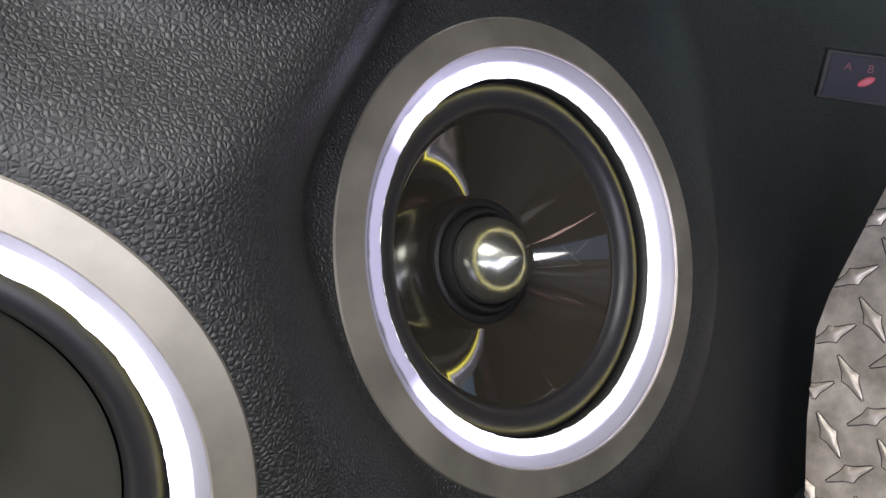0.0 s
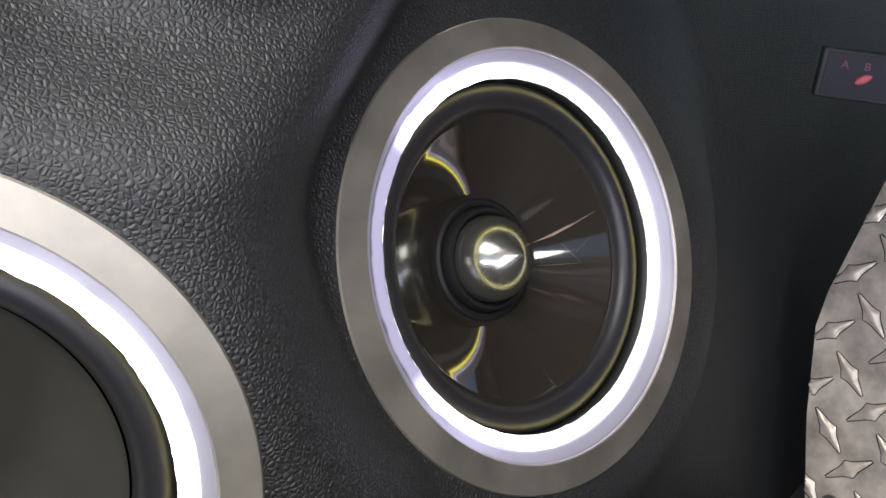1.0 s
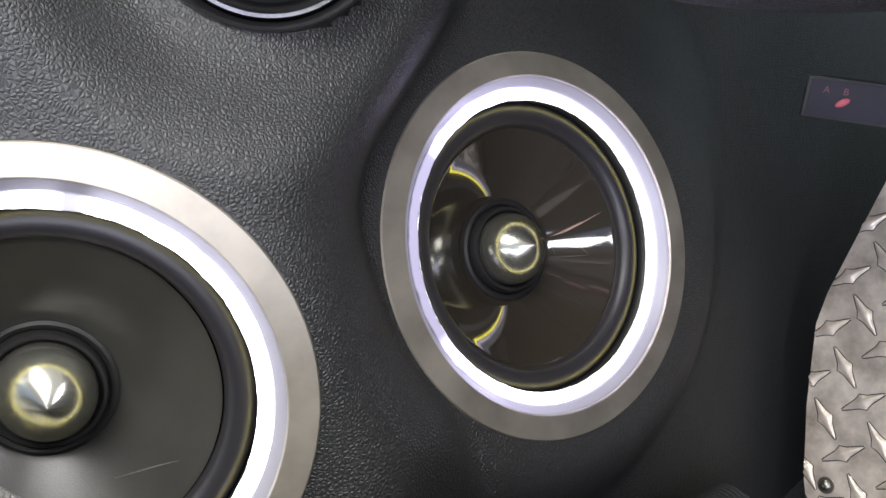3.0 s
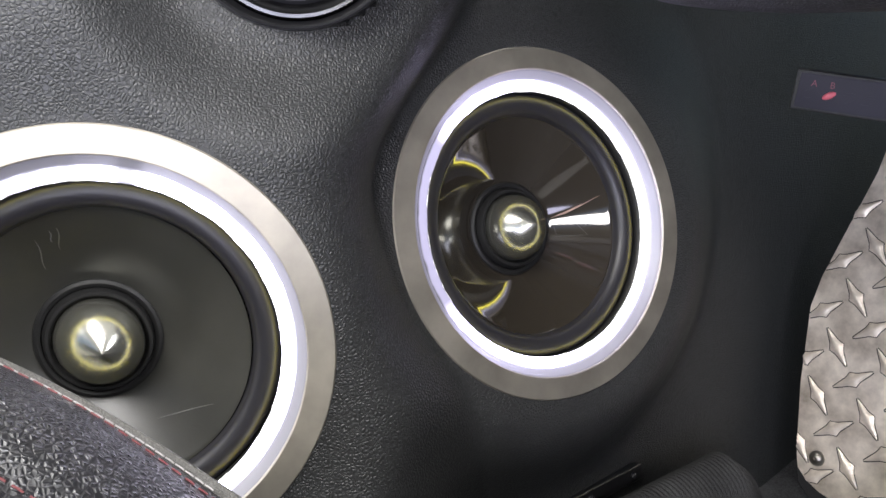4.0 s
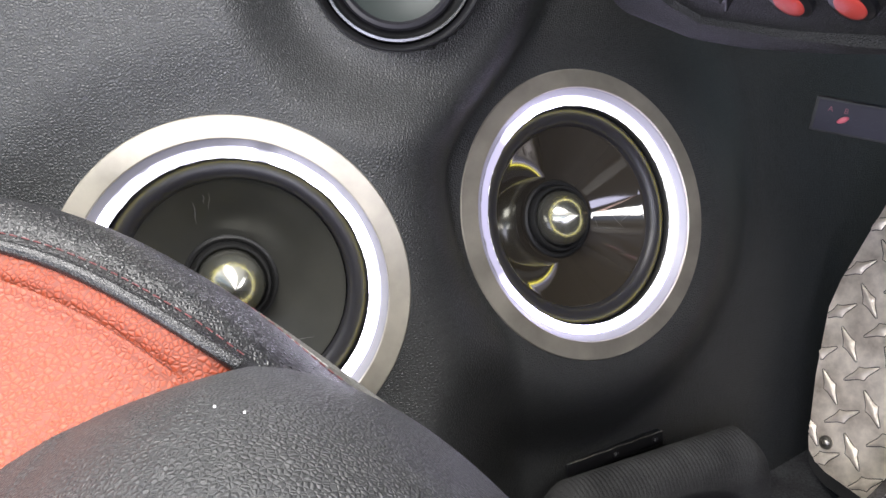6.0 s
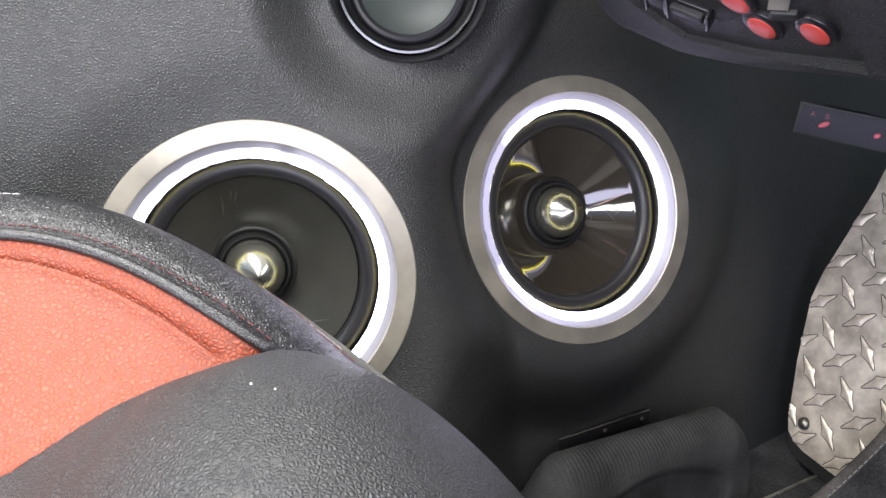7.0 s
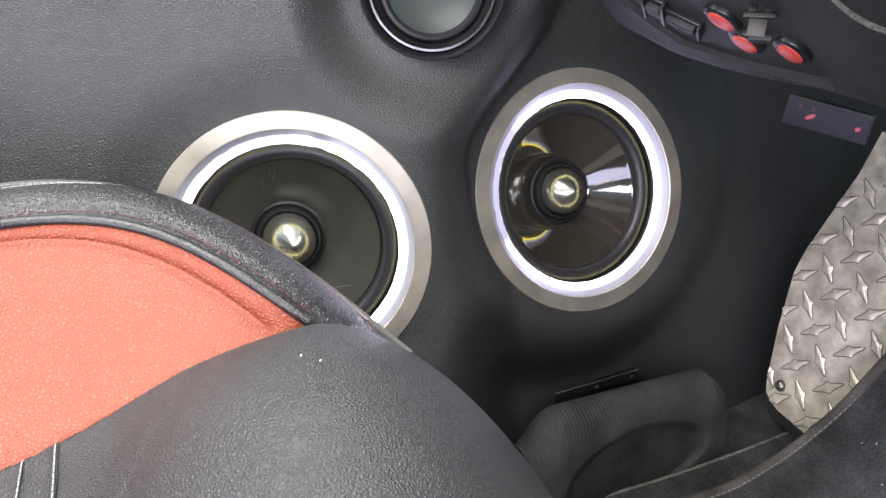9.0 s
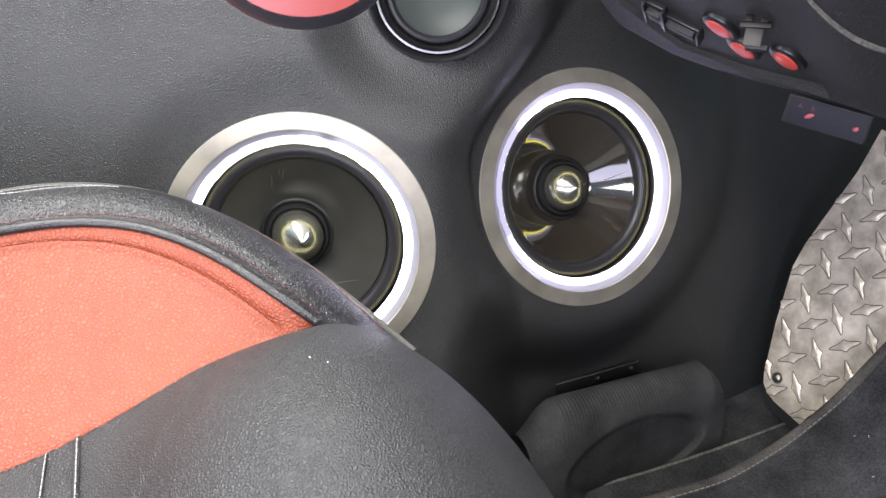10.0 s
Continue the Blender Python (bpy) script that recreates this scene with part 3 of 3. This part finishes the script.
def oval(rx, ry, h, r=0.0015):
    prof = [(1.0, -0.004), (1.0, h - r), (0.97, h - 0.4 * r), (0.90, h), (0.6, h + 0.0006), (0.0, h + 0.0008)]
    v, f = lathe(prof, 40)
    return [(x * rx, y * ry, z) for x, y, z in v], f


for a, b, turn in ((-0.002, 0.0265, 20), (0.008, 0.003, 10), (0.039, 0.0060, 8)):
    button = thing("dash_button", DASH @ pose(a, b, -recess_depth(a), 0, 0, turn), "red oval push button with a black rim in the dashboard", "button", "red dash buttons")
    part("rim", oval(0.0118, 0.0142, 0.0034), M_PIANO, button, "black plastic rim")
    part("lens", oval(0.0082, 0.0106, 0.0046), M_LENS, button, "red translucent lens")

holder = thing("metal_clip", frame_of((0.1372, 0.1880, 0.4690), (-0.10, -0.90, 0.35)), "bent dull steel clip on the dashboard", "clip")
part("base", moved(block(0.013, 0.0036, 0.014, 0.0008), pose(0.003, -0.0085, -0.0080)), M_DASH, holder, "black plastic base")
part("stem", moved(block(0.0105, 0.0105, 0.0020, 0.0005), pose(0, -0.0035, 0.0006, 6, 0, 0)), M_CLIP, holder)
part("jaw", moved(block(0.0180, 0.0034, 0.0046, 0.0007), pose(0, 0.0030, 0.0022, 0, 0, 4)), M_CLIP, holder)
for k in (-0.0044, 0.0044):
    part("tab", moved(block(0.0048, 0.0044, 0.0026, 0.0006), pose(k, 0.0066, 0.0010, -14, 0, 0)), M_CLIP, holder)
for a, b, sx, sy in ((-0.040, 0.003, 0.030, 0.018), (-0.058, 0.012, 0.016, 0.030)):
    sw = thing("rocker_switch", DASH @ pose(a, b, -recess_depth(a), 0, 0, -18), "black rocker switch with ribs in the dashboard", "switch", "black dash switches")
    box = part("housing", moved(block(sx, sy, 0.005, 0.001), pose(0, 0, 0.001)), M_PIANO, sw)
    part("rocker", moved(block(sx * 0.72, sy * 0.6, 0.006, 0.0015), pose(0, 0, 0.004, 8, 0, 0)), M_DASH, sw)
    for k in (-1, 1):
        part("rib", moved(block(0.0018, sy * 1.1, 0.006, 0.0006), pose(k * sx * 0.46, 0, 0.004)), M_PIANO, box)

# ---- little switch board under the dashboard ----
BOARD = frame_of((0.2359, 0.4215, 0.3391), (-0.3, -0.9, 0.1))
board = thing("switch_board", BOARD, "small dark switch box with red sliders under the dashboard", "switch box")
part("case", moved(block(0.0715, 0.0262, 0.012, 0.0012), pose(0, 0, -0.0065, 0, 0, -4)), M_DASH, board)
part("face", moved(block(0.0680, 0.0225, 0.001, 0.0004), pose(0.0008, 0, -0.0002, 0, 0, -4)), M_BOARD, board, "blue-grey face")
for k, (u, on) in enumerate(((-0.0250, False), (-0.0135, True), (-0.002, False), (0.0095, False), (0.0260, True))):
    y = -0.0012 - u * 0.07
    rim = [(x * 0.0046, w * 0.0030, z) for x, w, z in lathe([(1.0, 0.0), (1.0, 0.0004), (0.90, 0.0004), (0.90, 0.0)], 24)[0]], lathe([(1, 0), (1, 0), (1, 0), (1, 0)], 24)[1]
    part("slot", moved(rim, pose(u, y, 0.0003, 0, 0, 25)), M_BOARD, board)
    if on:
        s = 1.0 if u < 0 else 0.6
        part("slider", moved(oval(0.0044 * s, 0.0021, 0.0020, 0.0005), pose(u, y, 0.0003, 0, 0, 28)), M_PINK, board, "faded red slider")
for u, word in ((-0.0235, "A"), (-0.0125, "B")):
    cu = bpy.data.curves.new("letter", "FONT")
    cu.body, cu.size, cu.extrude, cu.align_x = word, 0.0058, 0.0001, "CENTER"
    cu.materials.append(M_INK)
    tx = new("letter", cu)
    tx.parent = board
    tx.matrix_local = pose(u, 0.0035 - u * 0.07, 0.0004, 0, 0, -4)

# ---- seat ----
def cubic(k, x):
    u = (x + 0.12) / 0.1
    return k[0] + k[1] * u + k[2] * u * u + k[3] * u ** 3


def bounded(ky, kz, x, low):
    """A point of a seam; straight on past its low end."""
    y, z = cubic(ky, max(x, low)), cubic(kz, max(x, low))
    if x < low:
        y -= 0.35 * (low - x)
        z += 0.05 * (low - x)
    return Vector((x, y, z))


def seam_edge(x):
    return bounded((0.0598, -0.0005, -0.0282, 0.0035), (0.3453, -0.0502, -0.0014, 0.0090), x, -0.27)


def seam_pipe(x):
    return bounded((-0.0012, -0.0111, -0.0119, 0.0246), (0.3699, -0.0325, -0.0209, -0.0040), x, -0.24)


def seam_low(x):
    return bounded((-0.0612, 0.0904, 0.0127, -0.0057), (0.3320, 0.0369, -0.0181, -0.0247), x, -0.22)


def dome_z(x, y):
    a, b = x + 0.04, y + 0.06
    return 0.3728 + 0.0176 * a - 0.1714 * b - 6.149 * a * a - 3.158 * a * b - 4.513 * b * b


seat = thing("car_seat", pose(-0.15, -0.15, 0.02), "car seat in coral red and black grained leather with stitched piping", "car seat")
home = seat.matrix_world.inverted()


def seat_part(name, data, material, label="", smooth=True, under=None):
    return part(name, moved(data, home), material, under or seat, label, smooth)


def roll_point(u, v):
    x = -0.60 + 0.575 * u
    e, p = seam_edge(x), seam_pipe(min(x, -0.052))
    q = e.lerp(p, v)
    q.x = x
    swell = 4 * v * (1 - v)
    q.z += (0.011 - 0.004 * ease(-0.15, -0.25, x)) * swell * ease(-0.03, -0.09, x)
    q.y += 0.004 * swell
    q.z -= 0.0016 * math.exp(-((v - 0.85) / 0.045) ** 2)
    return q


def skirt_point(u, v):
    x = -0.60 + 0.575 * u
    e = seam_edge(x)
    return Vector((x - 0.16 * v * u, e.y + 0.004 * math.sin(min(1, v * 6) * math.pi) - 0.14 * v, e.z - 0.001 - 0.27 * v))


def sewn(x):
    """How far across the insert its seam runs, a centimetre from the piping."""
    return min(0.4, 0.0075 / max(0.005, (seam_low(x) - seam_pipe(x)).length))


def insert_point(u, v):
    x = -0.60 + 0.545 * u
    p, q = seam_pipe(x), seam_low(x)
    r = p.lerp(q, min(v * 1.04, 1.0))
    if v * 1.04 > 1:
        r += Vector((0.004, -0.012, -0.010)) * (v * 1.04 - 1) * 25
    r.z += (0.006 - 0.011 * ease(-0.24, -0.12, x)) * math.sin(math.pi * v) - 0.0036 * math.exp(-((v - sewn(x)) / (0.20 * sewn(x))) ** 2) * ease(0.4, 0.25, sewn(x))
    r.z += 0.0016 * math.exp(-((v - 1.5 * sewn(x)) / (0.25 * sewn(x))) ** 2) * ease(0.4, 0.25, sewn(x)) - 0.003 * ease(0.86, 1.0, v) ** 2
    return r


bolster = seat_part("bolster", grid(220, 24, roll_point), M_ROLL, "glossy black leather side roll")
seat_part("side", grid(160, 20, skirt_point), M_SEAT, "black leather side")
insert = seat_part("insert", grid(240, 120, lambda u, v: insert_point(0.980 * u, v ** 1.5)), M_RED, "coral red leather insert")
seat_part("gusset", grid(12, 40, lambda u, v: insert_point(0.980 + 0.020 * u, v)), M_ROLL, "black leather end of the insert")


def front_point(u, v):
    x, y = -0.34 + 0.50 * u, -0.42 + 0.52 * v
    low = seam_low(min(x, -0.058))
    d = low.y - y
    base = low.z + 0.003 - 0.30 * max(0.0, d) - max(0.0, x + 0.10) * 3.0
    top, k = dome_z(x, y), 0.010
    big = max(top, base)
    z = big + k * math.log(math.exp((top - big) / k) + math.exp((base - big) / k)) - k * 0.35
    if x < -0.056:
        lip = low.z - 0.001 + (math.sqrt(d * 0.010) if d > 0 else 3.0 * d)
        z = min(z, lip)
    return Vector((x, y, max(z, 0.03)))


verts, faces = grid(260, 260, front_point)
faces = [f for f in faces if max(verts[i].z for i in f) > 0.032]
cushion = seat_part("cushion", (verts, faces), M_SEAT, "black leather seat front")
xs = [-0.60 + 0.535 * i / 160 for i in range(161)]
seat_part("piping", tube([seam_pipe(x) + Vector((0, 0.001, 0.0015)) for x in xs], 0.0027, 12), M_PIPE, "glossy black piping")
seat_part("hem", tube([seam_edge(x) + Vector((0, 0.001, 0.0)) for x in [-0.60 + 0.575 * i / 160 for i in range(161)]], 0.0023, 8), M_HEM, "worn grey turned hem")
seat_part("thread", stitches([roll_point((x + 0.60) / 0.575, 0.86) + Vector((0, 0, 0.0003)) for x in xs], 0.0030, 0.0016, 0.00032), M_THREAD_R, "red thread", under=bolster)
seat_part("thread", stitches([roll_point((x + 0.60) / 0.575, 0.16) + Vector((0, 0, 0.0003)) for x in [-0.14 + 0.10 * i / 40 for i in range(41)]], 0.0030, 0.0016, 0.00032), M_THREAD_R, "red thread", under=bolster)
seat_part("thread", stitches([roll_point((x + 0.60) / 0.575, 0.045) + Vector((0, 0.0004, 0.0006)) for x in [-0.60 + 0.550 * i / 160 for i in range(161)]], 0.0030, 0.0005, 0.00028), M_THREAD_D, "grey thread", under=bolster)
seat_part("thread", stitches([roll_point((x + 0.60) / 0.575, 0.36) + Vector((0, 0, 0.0003)) for x in [-0.60 + 0.405 * i / 120 for i in range(121)]], 0.0032, 0.0006, 0.00034), M_THREAD_D, "grey thread", under=bolster)
seat_part("thread", stitches([insert_point((x + 0.60) / 0.545, sewn(x)) + Vector((0, 0, 0.0002)) for x in xs[:-6]], 0.0030, 0.0010, 0.0003), M_THREAD_C, "coral red thread", under=insert)

# ---- footwell ----
def flat(name, x0, x1, y0, y1, z0, z1, material, label, category):
    ob = mesh_ob(name, *moved(block(x1 - x0, y1 - y0, z1 - z0), pose((x0 + x1) / 2, (y0 + y1) / 2, (z0 + z1) / 2)), material, False)
    return tagged(ob, label, category, "", "structure")


flat("floor", -1.3, 1.1, -1.3, 0.9, -0.05, 0.0, M_CARPET, "floor covered in black carpet", "floor")

EDGE = [(0.40, 0.385, 0.30), (0.360, 0.372, 0.215), (0.3276, 0.3588, 0.150), (0.299, 0.347, 0.090), (0.2603, 0.3212, 0.050), (0.205, 0.262, 0.044), (0.1485, 0.2230, 0.042), (0.07, 0.170, 0.040), (-0.05, 0.10, 0.038)]
fine_rim = []
for a, b in zip(EDGE, EDGE[1:]):
    fine_rim += [Vector(a).lerp(Vector(b), k / 8) for k in range(8)]
for _ in range(6):
    fine_rim = [fine_rim[0]] + [(p + q * 2 + r) / 4 for p, q, r in zip(fine_rim, fine_rim[1:], fine_rim[2:])] + [fine_rim[-1]]
mat_thing = thing("floor_mat", pose(0.3, 0.2, 0.044), "black carpet mat over the floor tunnel with stitched brown binding", "floor mat")
mat_home = mat_thing.matrix_world.inverted()


def mat_point(u, v):
    p = fine_rim[min(len(fine_rim) - 1, round(u * (len(fine_rim) - 1)))]
    q = p + v * Vector((0.20, -0.36, 0.03)) + Vector((0, 0, 0.012 * math.sin(math.pi * v)))
    return q


def mat_side(u, v):
    p = fine_rim[min(len(fine_rim) - 1, round(u * (len(fine_rim) - 1)))]
    return Vector((p.x + 0.02 * v, p.y - 0.03 * v, p.z * (1 - v)))


part("carpet", moved(grid(len(fine_rim), 40, mat_point), mat_home), M_CARPET, mat_thing)
part("side", moved(grid(len(fine_rim), 6, mat_side), mat_home), M_CARPET, mat_thing)
binding = part("binding", moved(tube(fine_rim, 0.0052, 12), mat_home), M_BIND, mat_thing, "worn grey-brown binding")
part("thread", moved(stitches([p + Vector((0.0022, -0.0040, 0.0034)) for p in fine_rim], 0.004, 0.002, 0.0004), mat_home), M_THREAD_G, binding)
step = mesh_ob("carpet_step", *moved(slab([(0.285, 0.405), (0.20, 0.336), (0.106, 0.26), (0.03, 0.21), (0.05, 0.12), (0.30, 0.30)], 0.014, 0.003), Matrix.Translation((0, 0, 0.014))), M_CARPET, False)
tagged(step, "low carpeted step beside the floor mat", "floor", "", "structure")

step_rim = [Vector((0.285, 0.405, 0.0135)).lerp(Vector((0.03, 0.205, 0.0135)), k / 30) + Vector((0.004, -0.005, 0)) * math.sin(math.pi * k / 30) for k in range(31)]
rim = mesh_ob("trim", *tube(step_rim, 0.0016, 8), M_WORN)
tagged(rim, "pale worn edge of the carpet step", "trim", "", "structure")

# ribbed cloth bolster on the floor against the door
PAD = frame_of((0.107, 0.293, 0.0), (0.0, 0.0, 1.0), (-0.688, 0.726, 0.0))
pad = thing("foot_rest", PAD, "foot rest wrapped in ribbed dark cloth against the door", "foot rest")
PAD_PROFILE = [(0.0, 0.026, 0.0), (0.28, 0.028, 0.080), (0.34, 0.018, 0.104), (0.41, 0.004, 0.111), (0.50, -0.014, 0.102), (0.60, -0.024, 0.078), (0.80, -0.029, 0.036), (1.0, -0.030, 0.0)]


def dish_at(u, v):
    return ease(1.0, 0.84, math.hypot((u - 0.52) / 0.39, (v - 0.78) / 0.215))


def pad_point(u, v, part_of=0):
    """Round the body: v runs from the back over the top and down the front."""
    x = -0.116 + 0.226 * u
    fall = (1.10 - 0.24 * u) * (1 - 0.30 * ease(0.16, 0.0, u) - 0.12 * ease(0.93, 1.0, u))
    y = soft_table(v, [(p, q) for p, q, _ in PAD_PROFILE], 0.05)
    z = soft_table(v, [(p, r) for p, _, r in PAD_PROFILE], 0.05) * fall
    y += 0.02 * ease(0.16, 0.0, u) * (v - 0.4)
    rib = 0.0004 * math.sin(x * 2 * math.pi / 0.0038) * ease(0.62, 0.55, v)
    dish = dish_at(u, v)
    return (x, y + 0.005 * dish, max(z - 0.003 * dish + rib, 0.0))


verts, faces = grid(300, 90, pad_point)
ribbed = [f for f in faces if dish_at((f[0] % 300) / 299, (f[0] // 300) / 89) < 0.5]
part("cover", (verts, ribbed), M_RIB, pad, "ribbed dark grey cloth")
part("oval_panel", (verts, [f for f in faces if dish_at((f[0] % 300) / 299, (f[0] // 300) / 89) >= 0.5]), M_OVAL, pad, "sunken black oval")
rail = thing("seat_bracket", frame_of((0.083, 0.325, 0.088), (0.66, -0.70, 0.3)), "small dark metal bracket with two screws on the door sill", "bracket")
part("strip", moved(block(0.100, 0.011, 0.007, 0.001), pose(-0.010, 0.0005, 0.0, 0, 0, -3)), M_PIANO, rail)
part("worn_edge", moved(tube([(-0.049 + 0.098 * k / 12, 0.0052 + 0.0003 * math.sin(k * 2.3), 0.0032) for k in range(13)], lambda k: 0.0003 + 0.0004 * abs(math.sin(k * 17)), 6), pose(-0.010, 0.0005, 0.0, 0, 0, -3)), M_WORN, rail, "pale worn edge")
for u in (-0.012, 0.030):
    part("screw", moved(lathe([(0.0025, 0.0), (0.0024, 0.0042), (0.0014, 0.0050), (0.0, 0.0051)], 20), pose(u, -u * 0.05, 0.001)), M_RUBBER, rail, "blackened screw")
cable = mesh_ob("cable", *tube([(0.0375, 0.2490, 0.1835), (0.0420, 0.2665, 0.1600), (0.0460, 0.2850, 0.1370), (0.0496, 0.3010, 0.1165), (0.0505, 0.3060, 0.1080)], lambda k: 0.0003 + 0.0012 * math.sin(math.pi * k), 10), M_HEM)
tagged(cable, "short grey-black cable hanging below the speaker", "cable")

# ---- ornament that hangs from the roof ----
charm = thing("hanging_ornament", frame_of((0.0045, -0.1480, 0.5712), (0.30, -0.62, 0.20)), "round red and black ornament hanging on a cord", "ornament")
part("shell", lathe([(0.0, -0.006), (0.020, -0.006), (0.0245, -0.003), (0.0255, 0.0), (0.0245, 0.003), (0.0228, 0.005)], 64), M_RUBBER, charm, "black rim")
part("face", lathe([(0.0230, 0.0048), (0.015, 0.0068), (0.0, 0.0072)], 48), M_MATTE_RED, charm, "coral red face")
part("bead", moved(lathe([(0.0, -0.003), (0.0022, -0.0022), (0.003, 0.0), (0.0022, 0.0022), (0.0, 0.003)], 24), pose(0.0262, 0.0005, 0.0)), M_CHROME, charm, "small silver bead")
top = charm.matrix_world.inverted() @ Vector((0.0045, -0.1480, 1.381))
part("cord", tube([(0, 0.0245, 0.0), top * 0.5, top], 0.0012, 8), M_RUBBER, charm, "thin black cord")

# ---- small things ----
def on_cushion(x, y, up=0.0):
    u, v = (x + 0.34) / 0.50, (y + 0.42) / 0.52
    return front_point(u, v) + Vector((0, 0, up))


for x0, y0, x1, y1, fat in ((-0.1545, -0.0900, -0.1180, -0.1450, 0.0017), (-0.1660, -0.0990, -0.1330, -0.1560, 0.0010)):
    line = [on_cushion(x0 + (x1 - x0) * k / 20, y0 + (y1 - y0) * k / 20, 0.0006) for k in range(21)]
    welt = seat_part("welt", tube(line, fat, 8), M_SEAT, "raised seam")
    seat_part("thread", stitches([p + Vector((0.0003, 0, fat)) for p in line], 0.0028, 0.0006, 0.0003), M_THREAD_D, "grey thread", under=welt)

for x, y, s in ((-0.0443, -0.0598, 0.0005), (-0.0350, -0.0611, 0.00045)):
    bm = bmesh.new()
    bmesh.ops.create_icosphere(bm, subdivisions=1, radius=s)
    for w in bm.verts:
        w.co *= 1 + 0.4 * noise.noise(w.co * 1500)
    crumb = mesh_ob("crumb", *moved(from_bm(bm), Matrix.Translation(on_cushion(x, y, s * 0.5))), M_CRUMB)
    tagged(crumb, "tiny white crumb on the black seat leather", "crumb", "crumbs on the seat")

rng = random.Random(4)
bits = []
for _ in range(26):
    p = mat_point(rng.uniform(0.15, 0.7), rng.uniform(0.05, 0.6)) + Vector((0, 0, 0.0012))
    q = Vector((rng.uniform(-1, 1), rng.uniform(-1, 1), 0.1)) * rng.uniform(0.0008, 0.003)
    bits.append(tube([p, p + q, p + q * 1.6 + Vector((q.y, -q.x, 0)) * 0.6], 0.00025, 5))
lint = mesh_ob("lint", *joined(*bits), M_CRUMB)
tagged(lint, "scattered pale lint on the carpet mat", "lint", "", "stuff")

arc_pts = [(0.135 + 0.060 * math.cos(radians(k)), 0.150 + 0.060 * math.sin(radians(k))) for k in range(190, 300, 4)]
part("worn_edge", tube([(p, q, dash_h(p, q) + 0.0004) for p, q in arc_pts], lambda s: 0.0006 + 0.0012 * math.sin(math.pi * s), 8), M_WORN, dash, "pale worn edge")

# ---- the rest of the cabin ----
flat("wall_front", 0.95, 1.0, -1.3, 0.9, 0.0, 1.38, M_DASH, "dark front bulkhead", "wall")
# block added out of view to keep light from above off the plate
flat("dash_shade_block", 0.17, 0.95, 0.36, 0.80, 0.50, 0.85, M_DASH, "unseen dark block of the dashboard that shades the tread plate", "dashboard body")
flat("wall_rear", -1.25, -1.2, -1.3, 0.9, 0.0, 0.32, M_HEAD, "pale rear trim", "wall")
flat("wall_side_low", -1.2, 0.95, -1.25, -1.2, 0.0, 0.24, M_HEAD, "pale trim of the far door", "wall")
# dark panel added out of view so the right cone reflects less sky
flat("far_dark_panel", 0.43, 0.95, -1.25, -1.2, 0.24, 0.95, M_DASH, "unseen dark panel that dims the reflection in the right cone", "wall")
flat("wall_side_top", -1.2, 0.95, -1.25, -1.2, 1.32, 1.38, M_HEAD, "pale roof rail", "wall")
flat("ceiling", -1.25, 1.0, -1.25, 0.9, 1.38, 1.42, M_HEAD, "closed pale cloth headliner", "ceiling")
